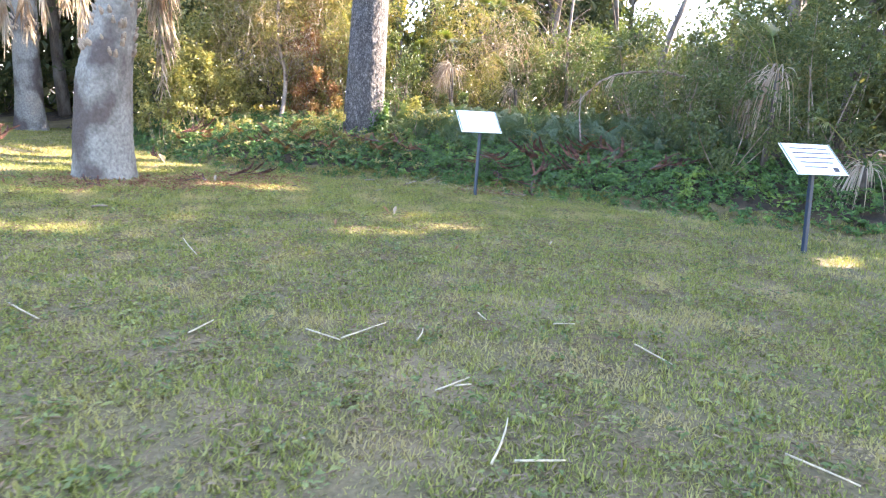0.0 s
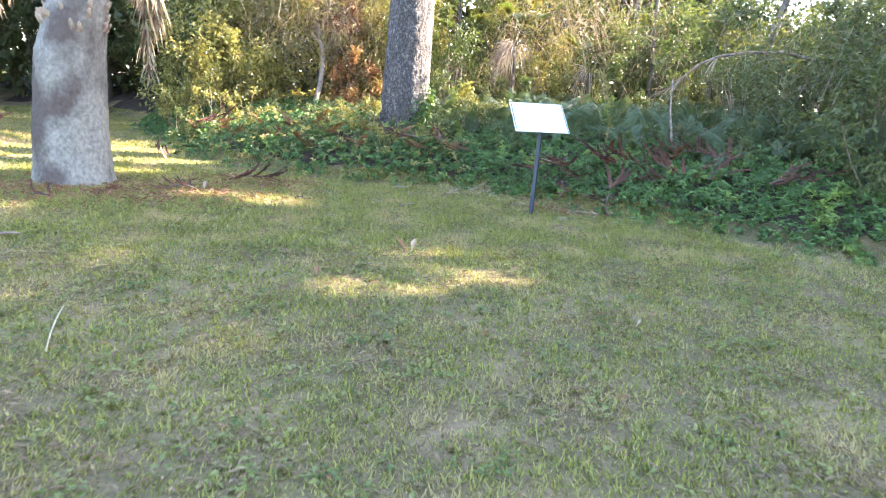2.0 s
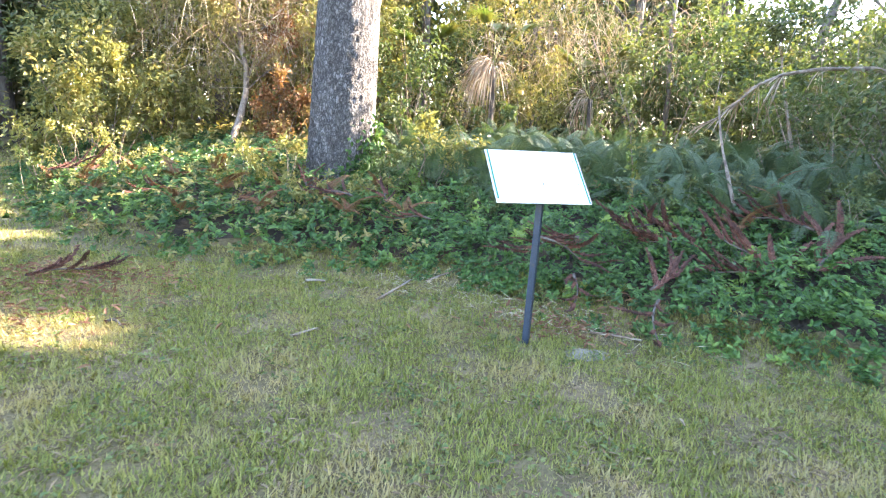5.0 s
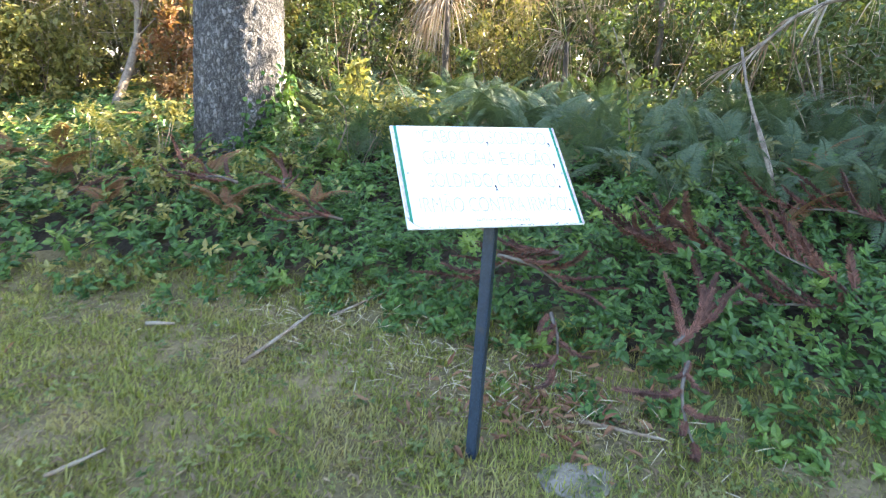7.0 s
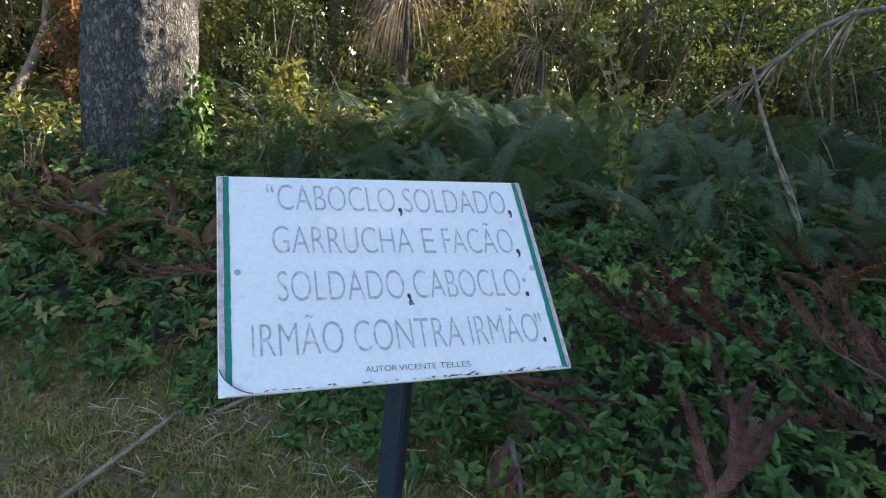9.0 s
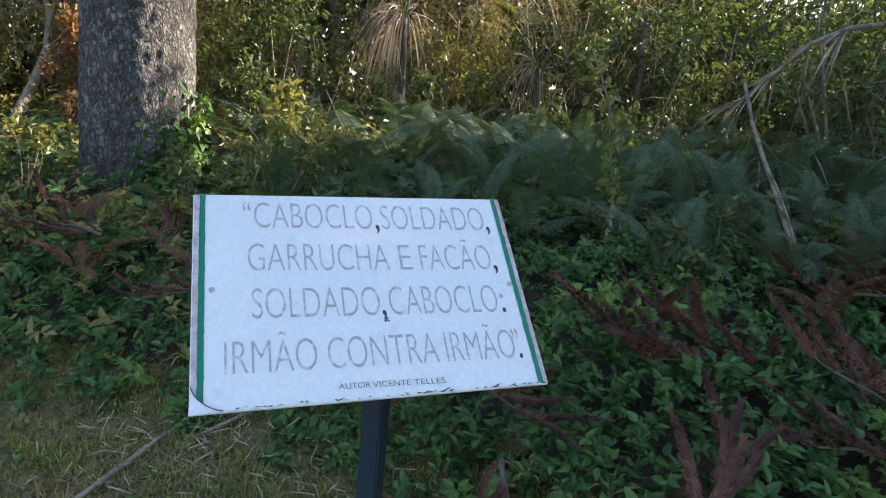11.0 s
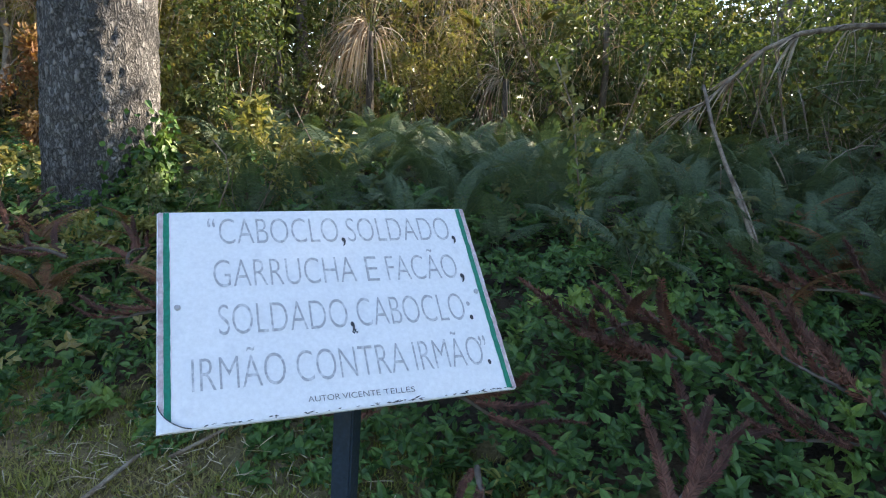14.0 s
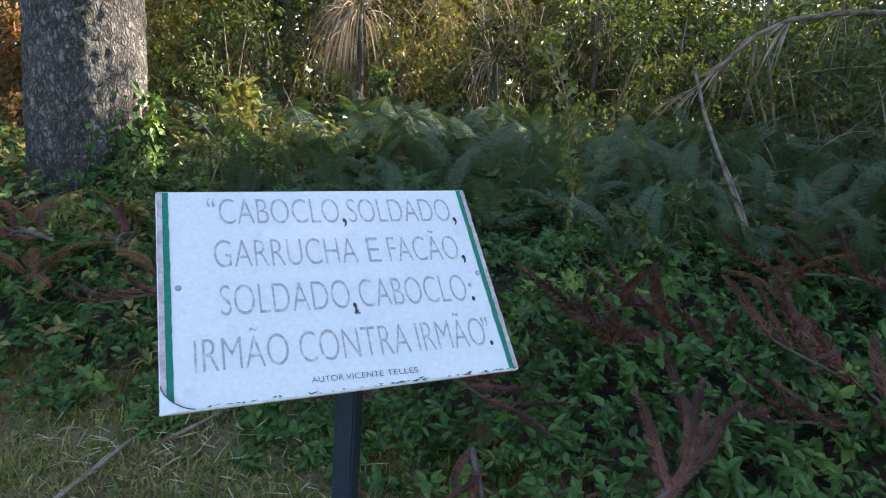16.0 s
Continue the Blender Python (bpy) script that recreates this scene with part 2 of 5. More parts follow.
M_DARKBARK = material("dark_bark", (0.07, 0.055, 0.045), (0.15, 0.125, 0.10), (0.19, 0.17, 0.14), 4.0, 0.9, 0.8, 30, island=False, stretch=(1, 1, 0.35))
M_PALMBARK = material("palm_bark", (0.17, 0.168, 0.145), (0.32, 0.31, 0.265), (0.10, 0.082, 0.07), 1.7, 0.9, 0.8, 26, island=False, stretch=(1, 1, 0.8), patch_at=(0.46, 0.60))
M_BOOT = material("palm_leaf_base", (0.30, 0.22, 0.15), (0.50, 0.42, 0.32), (0.2, 0.14, 0.1), 5.0, 0.9, 0.6, 40)
M_LITTER = material("leaf_litter", (0.26, 0.13, 0.07), (0.42, 0.25, 0.14), (0.2, 0.09, 0.05), 4.0, 0.85, thin=0.1)
M_BOARD = material("white_sign_board", (0.84, 0.85, 0.86), (0.90, 0.91, 0.92), (0.78, 0.79, 0.81), 30.0, 0.5, 0.06, 150, island=False, patch_at=(0.6, 0.8), grain_by=0.12)
M_GREEN = material("green_stripe", (0.0, 0.19, 0.105), (0.0, 0.24, 0.14), None, 9.0, 0.5, 0.05, 120, island=False)
M_PINK = material("faded_pink_edge", (0.50, 0.36, 0.37), (0.62, 0.48, 0.49), (0.7, 0.62, 0.62), 25.0, 0.6, 0.1, 120, island=False)
M_FADED = material("faded_lettering", (0.38, 0.39, 0.41), (0.54, 0.55, 0.57), (0.66, 0.67, 0.69), 60.0, 0.7, 0.0, 160, island=False, patch_at=(0.5, 0.6))
M_INK = material("dark_lettering", (0.03, 0.03, 0.035), (0.07, 0.07, 0.08), None, 30.0, 0.6, 0.0, 120, island=False)
M_POST = material("dark_blue_painted_steel", (0.012, 0.024, 0.042), (0.028, 0.050, 0.080), (0.05, 0.05, 0.055), 14.0, 0.42, 0.1, 120, island=False, patch_at=(0.6, 0.75))
M_STEEL = material("screw_steel", (0.4, 0.4, 0.4), (0.6, 0.6, 0.6), None, 20.0, 0.35, 0.0, 100, island=False, metallic=0.9)
M_CONCRETE = material("old_concrete", (0.20, 0.18, 0.135), (0.33, 0.295, 0.235), (0.16, 0.15, 0.09), 9.0, 0.95, 0.7, 60, island=False)
M_THATCH = material("dead_grass_thatch", (0.13, 0.095, 0.05), (0.33, 0.25, 0.145), (0.22, 0.15, 0.085), 2.0, 0.9)

# leaves are left out of the crowns on the sun's way to these sunny pools: centre and half-widths on the lawn
POOLS = ((1.68, 7.1, 0.42, 0.1), (2.47, 6.99, 0.22, 0.05), (1.12, 5.94, 0.2, 0.05), (0.83, 6.28, 0.2, 0.03), (1.96, 6.46, 0.12, 0.15), (2.51, 6.22, 0.1, 0.05), (1.51, 6.0, 0.1, 0.05), (-0.5, 9.39, 0.95, 0.17), (0.04, 8.88, 0.35, 0.06),
         (-2.2, 10.8, 0.6, 0.2), (-2.9, 12.07, 0.6, 0.18), (-4.0, 10.6, 1.1, 0.25), (-6.4, 9.9, 1.2, 0.28), (-1.95, 5.88, 0.45, 0.1), (-0.81, 6.66, 0.32, 0.06), (-3.2, 12.5, 2.7, 0.8), (-5.2, 9.95, 0.9, 0.25), (-2.45, 9.5, 0.2, 0.08))
POOLS2 = ((-3.6, 6.4, 0.8, 0.12), (-1.1, 4.8, 0.25, 0.05), (0.5, 5.24, 0.4, 0.05), (0.35, 5.5, 0.18, 0.05), (-4.8, 15.9, 0.9, 0.3), (5.9, 5.0, 0.4, 0.1), (-2.5, 8.2, 0.7, 0.1), (-4.0, 7.4, 0.8, 0.1), (7.2, 5.2, 0.35, 0.15), (-1.8, 7.5, 0.4, 0.08), (0.9, 3.3, 0.35, 0.07), (-6.8, 11.8, 1.7, 1.1), (-3.0, 12.85, 2.0, 0.75), (4.2, 12.4, 1.2, 0.5), (0.2, 16.5, 7.4, 3.7), (-2.8, 13.5, 1.2, 0.3), (0.6, 12.2, 0.5, 0.12))


def in_sun(pos):
    """Which places lie on the sun's way to a pool."""
    s = pos[:, 2] / sun_way.z
    x, y = pos[:, 0] - s * sun_way.x, pos[:, 1] - s * sun_way.y
    x, y = x + 0.22 * wobble(x, y, 0.2, 3), y + 0.12 * wobble(x, y, 0.14, 5)
    hit = np.zeros(len(pos), bool)
    for cx, cy, rx, ry in POOLS:
        hit |= ((x - cx) / (rx + 0.27)) ** 2 + ((y - cy) / (ry + 0.21)) ** 2 < 1
    for cx, cy, rx, ry in POOLS2:
        hit |= ((x - cx) / (rx + 0.19)) ** 2 + ((y - cy) / (ry + 0.15)) ** 2 < 1
    return hit


# ---- ground ----
EDGE = np.array([(-60, 27), (-12, 25.5), (-8.2, 23.2), (-5.6, 20.5), (-4.7, 18), (-3.0, 14.8), (-1.7, 12.6), (-0.2, 11.3), (0.8, 11.05), (2.0, 10.75), (2.8, 10.45), (3.35, 10.0), (3.7, 9.55), (4.3, 9.05), (5.4, 8.2), (6.3, 7.2), (7.53, 6.0), (10, 4.2), (16, 0), (60, -25)], float)


def beyond(x, y):
    """Metres beyond the edge of the lawn; negative on the lawn."""
    x, y = np.asarray(x, float), np.asarray(y, float)
    best = np.full(np.broadcast(x, y).shape, 1e9)
    for a, b in zip(EDGE[:-1], EDGE[1:]):
        ab = b - a
        t = np.clip(((x - a[0]) * ab[0] + (y - a[1]) * ab[1]) / (ab @ ab), 0, 1)
        best = np.minimum(best, np.hypot(x - a[0] - t * ab[0], y - a[1] - t * ab[1]))
    return np.where(y > np.interp(x, EDGE[:, 0], EDGE[:, 1]), best, -best)


def height(x, y):
    """The ground's height: a flat lawn, a bank along the woods, a mound to the west."""
    x, y = np.asarray(x, float), np.asarray(y, float)
    d = np.maximum(beyond(x, y), 0)
    bank = 0.95 * (1 - np.exp(-d / 2.4)) + 0.06 * wobble(x, y, 0.8) * np.minimum(d, 1)
    mound = 0.75 * np.exp(-(((x + 8.0) / 2.3) ** 4 + ((y - 12.4) / 1.55) ** 4))
    return bank + mound + 0.012 * wobble(x, y, 0.5, 2)


def axis(lo, hi, step, far):
    out = np.geomspace(1, far, 14)[1:]
    return np.concatenate([(lo - out)[::-1], np.arange(lo, hi + 1e-6, step), hi + out])


gx, gy = axis(-12, 14, 0.16, 900), axis(-3, 22, 0.16, 900)
XX, YY = np.meshgrid(gx, gy, indexing="xy")
i, j = np.meshgrid(np.arange(len(gy) - 1), np.arange(len(gx) - 1), indexing="ij")
p = (i * len(gx) + j).reshape(-1)
ground_geo = Geo().add(np.stack([XX, YY, height(XX, YY)], -1).reshape(-1, 3), np.stack([p, p + 1, p + 1 + len(gx), p + len(gx)], -1))
ground_mesh = ground_geo.mesh("ground", True)
ground_mesh.materials.append(M_SOIL)
ground_mesh.materials.append(M_SHADED_HUMUS)
mid_x, mid_y = (XX[:-1, :-1] + XX[1:, 1:]) / 2, (YY[:-1, :-1] + YY[1:, 1:]) / 2
ground_mesh.polygons.foreach_set("material_index", (beyond(mid_x, mid_y) > 0.45 + 0.15 * wobble(mid_x, mid_y, 0.2)).astype(np.int32).ravel())
tagged(obj("ground", ground_mesh, None), "short mown park lawn rising to a wooded bank", "ground", kind="structure")


def on_ground(x, y, lift=0.0):
    return np.array([x, y, float(height(x, y)) + lift])


# ---- the signs ----
def block(w, d, h, bevel=0.002):
    """A box with eased edges, centred on x and y, standing on z = 0."""
    bm = bmesh.new()
    bmesh.ops.create_cube(bm, size=1, matrix=Matrix.Translation((0, 0, h / 2)) @ Matrix.Diagonal((w, d, h, 1)))
    if bevel:
        bmesh.ops.bevel(bm, geom=bm.edges[:], offset=bevel, segments=2, affect="EDGES")
    me = bpy.data.meshes.new("block")
    bm.to_mesh(me)
    bm.free()
    return me


def lettering(body, u0, u1, v0, cap, rise=0.0):
    """A line of words as a flat mesh, from u0 to u1, with capitals of that height; its marks take the second material."""
    def glyphs(text):
        cu = bpy.data.curves.new("words", "FONT")
        cu.body = text
        cu.offset = -0.012 if text.isalpha() else 0.0
        ob = bpy.data.objects.new("words", cu)
        scene.collection.objects.link(ob)
        dg = bpy.context.evaluated_depsgraph_get()
        dg.update()
        me = bpy.data.meshes.new_from_object(ob.evaluated_get(dg))
        bpy.data.objects.remove(ob)
        return me
    me_h = glyphs("H")
    cap0 = max(v.co.y for v in me_h.vertices) - min(v.co.y for v in me_h.vertices)
    me = glyphs(body)
    lo, hi = min(v.co.x for v in me.vertices), max(v.co.x for v in me.vertices)
    kx, ky = (u1 - u0) / (hi - lo), cap / cap0
    bm = bmesh.new()
    bm.from_mesh(me)
    seen, made = set(), []
    for face in bm.faces:
        if face in seen:
            continue
        island, todo = [], [face]
        while todo:
            f = todo.pop()
            if f in seen:
                continue
            seen.add(f)
            island.append(f)
            todo += [g for e in f.edges for g in e.link_faces if g not in seen]
        verts = list({v for f in island for v in f.verts})
        at = {v: k for k, v in enumerate(verts)}
        one = bpy.data.meshes.new("letter")
        co = [((v.co.x - lo) * kx, v.co.y * ky) for v in verts]
        one.from_pydata([(u0 + x, v0 + y + rise * x, 0) for x, y in co], [], [[at[v] for v in f.verts] for f in island])
        tops = max(v.co.y for v in verts)
        made.append((one, "punctuation_mark" if tops < 0.5 * cap0 else "letter"))
    bm.free()
    return made


def strip(u0, v0, u1, v1, wave=0.0, n=40, skew=0.0):
    """A thin upright stripe on the board, with a slightly worn edge."""
    g = Geo()
    v = np.linspace(v0, v1, n)
    r = np.random.default_rng(int(u0 * 1e4))
    left = u0 + r.normal(0, wave, n) + skew * (v - v0)
    right = u1 + r.normal(0, wave, n) + skew * (v - v0)
    pts = np.concatenate([np.stack([left, v, 0 * v], -1), np.stack([right, v, 0 * v], -1)])
    k = np.arange(n - 1)
    return g.add(pts, np.stack([k, k + n, k + n + 1, k + 1], -1))


def disc(r, h, sides=14):
    g = Geo()
    return tube(g, [(0, 0, 0), (0, 0, h * 0.7), (0, 0, h)], [r, r, r * 0.75], sides)


def sign(foot, corner, across, up, post_top, lines, label):
    """A tilted board on a square steel post."""
    ax, ay = Vector(across).normalized(), Vector(up)
    ay = (ay - ax * ay.dot(ax)).normalized()
    az = ax.cross(ay)
    face = Matrix((ax, ay, az)).transposed().to_4x4()
    face.translation = Vector(corner)
    root = base("sign", pose(*foot), label, "sign", "park signs")
    back = root.matrix_world.inverted()

    def put(name, me, material_, m, parent=root, text="", smooth=False):
        ob = obj(name, me, material_, None, smooth, text)
        ob.parent = parent
        ob.matrix_parent_inverse = parent.matrix_world.inverted()
        ob.matrix_basis = m
        return ob

    top = Vector(post_top)
    lean = (top - Vector(foot))
    turn = lean.to_track_quat("Z", "Y").to_matrix().to_4x4()
    turn.translation = Vector(foot) - lean.normalized() * 0.05
    bpy.context.view_layer.update()
    put("post", block(0.044, 0.044, lean.length + 0.05, 0.004), M_POST, turn, text="dark blue painted square steel post")
    put("mounting_plate", block(0.12, 0.2, 0.006, 0.002), M_POST, face @ pose(0.35, 0.2, -0.018))
    for lift in (0.77, 0.52):
        if lift < top.z:
            put("bolt", disc(0.008, 0.006), M_STEEL, Matrix.Translation(Vector(foot) + lean.normalized() * lift) @ turn.to_3x3().to_4x4() @ pose(0, -0.022, 0, 90, 0, 0))
    put("board", block(W_SIGN, H_SIGN, 0.010, 0.002), M_BOARD, face @ pose(W_SIGN / 2, H_SIGN / 2, -0.010), text="weathered white board with chipped edges")
    for u0, u1, mt, nm in ((0.002, 0.011, M_PINK, "edge_stripe"), (0.0115, 0.0225, M_GREEN, "green_stripe"), (0.639, 0.650, M_GREEN, "green_stripe"), (0.6505, 0.6592, M_PINK, "edge_stripe")):
        put(nm, strip(u0, 0.018 if u0 < 0.3 else 0.003, u1, H_SIGN - 0.003, 0.0004), mt, face @ pose(0, 0, 0.0012))
    for u, v in ((0.035, 0.231), (0.6325, 0.225)):
        put("screw", disc(0.0055, 0.004), M_STEEL, face @ pose(u, v, 0.0005))
    for body, u0, u1, v0, cap, rise in lines:
        for me, nm in lettering(body, u0, u1, v0, cap, rise):
            put(nm, me, M_INK if nm == "punctuation_mark" or cap < 0.02 else M_FADED, face @ pose(0, 0, 0.0016))
    return root, face, put


W_SIGN, H_SIGN = 0.66, 0.45
quote = [
    ("\u201c", 0.0928, 0.1075, 0.3686, 0.0605, -0.0136),
    ("CABOCLO", 0.1142, 0.3549, 0.3683, 0.0605, -0.015),
    (",", 0.3594, 0.3676, 0.3646, 0.0605, -0.0122),
    ("SOLDADO", 0.3737, 0.6089, 0.3644, 0.0605, -0.0149),
    (",", 0.6114, 0.6198, 0.3609, 0.0605, -0.0238),
    ("GARRUCHA", 0.0998, 0.3772, 0.2697, 0.06, -0.018),
    ("E", 0.3992, 0.4252, 0.2643, 0.06, -0.0192),
    ("FAC\u00c3O", 0.4439, 0.6028, 0.2635, 0.06, -0.0183),
    (",", 0.606, 0.6149, 0.2605, 0.06, -0.0112),
    ("SOLDADO", 0.1046, 0.3449, 0.1684, 0.0615, -0.0183),
    (",", 0.3477, 0.3554, 0.164, 0.0615, -0.026),
    ("CABOCLO", 0.3638, 0.5946, 0.1637, 0.0615, -0.0182),
    (":", 0.6016, 0.6094, 0.1593, 0.0615, -0.0128),
    ("IRM\u00c3O", 0.0559, 0.2153, 0.0643, 0.0605, -0.0138),
    ("CONTRA", 0.2349, 0.4457, 0.0618, 0.0605, -0.0138),
    ("IRM\u00c3O", 0.4615, 0.6075, 0.0588, 0.0605, -0.014),
    ("\u201d", 0.606, 0.6205, 0.0567, 0.0605, -0.0138),
    (".", 0.6136, 0.6205, 0.0566, 0.0605, -0.0145),
    ("AUTOR", 0.2483, 0.3058, 0.0225, 0.0105, -0.0226),
    ("VICENTE", 0.3103, 0.381, 0.0211, 0.0105, -0.0226),
    ("TELLES", 0.3878, 0.4487, 0.0194, 0.0105, -0.023),
]
sign_a, face_a, put_a = sign((3.075, 9.125, 0.0), (2.768, 8.985, 0.988), (0.660, 0.084, 0.004), (-0.043, 0.315, 0.303), (3.10, 9.165, 1.10), quote, "white quotation board with faded lettering on dark steel post")
# the film's lower corner has come loose and curls away
curl = Geo()
t = np.linspace(0, 1, 9)
arc = np.stack([0.002 + 0.052 * t ** 1.5, 0.046 * (1 - t) ** 1.6 + 0.001, 0.002 + 0.004 * np.sin(t * np.pi)], -1)
curl.add(np.vstack([[0.0, -0.004, 0.006], arc]), [(0, k + 1, k + 2) for k in range(8)])
put_a("curled_corner", curl, M_BOARD, face_a @ pose(0, 0, 0.001), text="film corner peeling off the board")
peel_line = tube(Geo(), arc + [0, 0, 0.001], 0.0009, 5)
put_a("peel_edge", peel_line, M_INK, face_a @ pose(0, 0, 0.001))
chips = Geo()
for k in range(60):
    u = rng.uniform(0.06, 0.655)
    leaves(chips, np.array([[u, 0.0025 + abs(rng.normal(0, 0.0012)), 0]]), np.array([[1.0, rng.normal(0, 0.2), 0]]), np.array([[0, 0, 1.0]]), rng.uniform(0.004, 0.016), rng.uniform(0.001, 0.003), fold=0, droop=0)
worn = put_a("worn_edge", chips, M_INK, face_a @ pose(0, 0, 0.0014), text="chipped dark lower edge")
worn["kind"] = "stuff"

sign_b, face_b, put_b = sign((5.80, 5.37, 0.0), (5.49, 5.30, 0.855), (0.660, 0.03, 0.004), (0.10, 0.315, 0.275), (5.80, 5.47, 0.97), [], "smaller-lettered white information board on dark steel post")
for k, (u0, u1) in enumerate(((0.10, 0.58), (0.10, 0.60), (0.09, 0.60), (0.13, 0.55), (0.15, 0.44))):
    put_b("text_bar", strip(0, 0, u1 - u0, 0.014, 0.0003, 8), M_INK, face_b @ pose(u0, 0.37 - 0.068 * k, 0.0016))
put_b("dark_patch", strip(0, 0, 0.07, 0.06, 0.002, 12), M_INK, face_b @ pose(0.50, 0.045, 0.0016))


# ---- trunks ----
def trunk_geo(points, radii, sides, rows, rough, lump, seed, flare=0.0, rings=0.0):
    """A trunk through points, with relief in its bark."""
    pts, radii = np.asarray(points, float), np.asarray(radii, float)
    s = np.linspace(0, 1, rows) ** 2
    k = (pts[:, 2] - pts[0, 2]) / (pts[-1, 2] - pts[0, 2])
    line = np.stack([np.interp(s, k, pts[:, c]) for c in range(3)], -1)
    rad = np.interp(s, k, radii)
    ang = np.linspace(0, 2 * np.pi, sides, endpoint=False)
    A, Z = np.meshgrid(ang, line[:, 2], indexing="xy")
    r = rad[:, None] * np.ones_like(A)
    out = np.zeros_like(A)
    for ii in range(rows):
        for jj in range(sides):
            q = Vector((math.cos(A[ii, jj]) * rad[ii] * 9 + seed, math.sin(A[ii, jj]) * rad[ii] * 9, Z[ii, jj] * 5.5))
            out[ii, jj] = noise.noise(q * 2.2) * 0.5 + noise.cell(q * 3.0) * 0.6
    r += rough * out + lump * wobble(A * 1.0, Z, 0.9, seed) + flare * np.exp(-(Z - Z[0, 0]) / 0.22) * (1 + 0.25 * np.sin(5 * A + seed)) + rings * np.sin(Z * 46)
    v = np.stack([line[:, None, 0] + r * np.cos(A), line[:, None, 1] + r * np.sin(A), Z], -1)
    ii, jj = np.meshgrid(np.arange(rows - 1), np.arange(sides), indexing="ij")
    a, b = ii * sides + jj, ii * sides + (jj + 1) % sides
    return Geo().add(v.reshape(-1, 3), np.stack([a, b, b + sides, a + sides], -1).reshape(-1, 4))


def leaf_ball(n, c, radius, size, clumps, seed, slim=0.5, hollow=0.3, origin=None):
    """A crown: leaves gathered in uneven clumps inside an ellipsoid."""
    r = np.random.default_rng(seed)
    radius = np.asarray(radius, float)
    mids = unit(r.normal(size=(clumps, 3))) * r.uniform(hollow, 1.0, (clumps, 1)) ** 0.6
    weight = r.uniform(0.3, 1.0, clumps)
    pick = r.choice(clumps, n, p=weight / weight.sum())
    spread = 0.06 + 0.10 * r.random(clumps)
    q = mids[pick] + r.normal(size=(n, 3)) * spread[pick][:, None]
    pos = np.asarray(c) + q * radius
    d = unit(r.normal(size=(n, 3)) + q * 0.8 + [0, 0, -0.35])
    nrm = unit(r.normal(size=(n, 3)) * 0.7 + [0, 0, 1.0])
    ln = size * r.uniform(0.6, 1.25, n)
    g = Geo()
    # leaves that would block the sun's way to a pool are dropped
    if origin is not None:
        ok = ~in_sun(pos + np.asarray(origin))
        pos, d, nrm, ln = pos[ok], d[ok], nrm[ok], ln[ok]
    leaves(g, pos, d, nrm, ln, ln * slim)
    return g, mids * radius + np.asarray(c)


def frond(root_at, way, length, sag, n, leaf, width, droop, seed, keep=1.0, spread=1.0):
    """A feather-shaped palm frond: its stalk, and its leaflets."""
    r = np.random.default_rng(seed)
    way = unit(np.asarray(way, float))
    t = np.linspace(0, 1, 14)[:, None]
    line = np.asarray(root_at, float) + way * length * t - np.array([0, 0, 1.0]) * sag * t ** 2.2
    stalk = tube(Geo(), line, np.linspace(0.022, 0.004, 14), 6)
    s = r.uniform(0.18, 1.0, n)
    pos = np.stack([np.interp(s, t[:, 0], line[:, c]) for c in range(3)], -1)
    tang = unit(np.stack([np.interp(s, t[:, 0], np.gradient(line[:, c])) for c in range(3)], -1))
    side = unit(np.cross(tang, [0.02, 0.01, 1.0])) * np.where(np.arange(n) % 2, 1, -1)[:, None]
    d = unit(side * spread + tang * 0.8 + r.normal(size=(n, 3)) * 0.15)
    ln = leaf * (0.35 + 0.65 * np.sin(np.pi * np.clip(s * 0.95 + 0.03, 0, 1))) * r.uniform(0.7, 1.1, n)
    return stalk, straps(Geo(), pos, d, ln, width, droop * ln * r.uniform(0.7, 1.3, n), 3, r.normal(size=n))


# grey conifer trunk on the bank, ivy at its foot
conifer = base("conifer_tree", pose(1.635, 13.38, 0.3), "tall grey conifer trunk with flaky bark and ivied foot", "tree")
inv = conifer.matrix_world.inverted


def under(parent, name, geo, mt, smooth=False, label=""):
    """A part given in the world's own places."""
    ob = obj(name, geo, mt, None, smooth, label)
    bpy.context.view_layer.update()
    ob.parent = parent
    ob.matrix_parent_inverse = parent.matrix_world.inverted()
    return ob


under(conifer, "trunk", trunk_geo([(1.615, 13.38, 0.1), (1.635, 13.38, 1.4), (1.70, 13.38, 3.5), (1.78, 13.38, 8), (1.82, 13.38, 14)], [0.45, 0.405, 0.36, 0.30, 0.18], 150, 420, 0.014, 0.012, 3.0, 0.05), M_BARK, True, "grey bark in small flaky plates")
crown, mids = leaf_ball(5000, (1.82, 13.38, 13.5), (4.2, 4.2, 1.6), 0.35, 40, 5, origin=(0, 0, 0))
under(conifer, "crown", crown, M_WOODS)
for q in mids[::3]:
    under(conifer, "limb", tube(Geo(), bend((1.80, 13.38, 11.8), q, 0.3), np.linspace(0.07, 0.015, 9), 6), M_DARKBARK, True)
n = 2200
a, z = rng.normal(-0.45, 0.55, n), 0.25 + abs(rng.normal(0, 0.3, n))
reach = 0.40 + 0.12 * rng.random(n)
pos = np.stack([1.635 + reach * np.cos(a), 13.38 + reach * np.sin(a), z + 0.35 * np.cos(a)], -1)
outward = np.stack([np.cos(a), np.sin(a), 0 * a + 0.3], -1)
ivy = leaves(Geo(), pos, rng.normal(size=(n, 3)) + [0, 0, -0.8], outward + rng.normal(size=(n, 3)) * 0.3, rng.uniform(0.05, 0.09, n), 0.05, True)
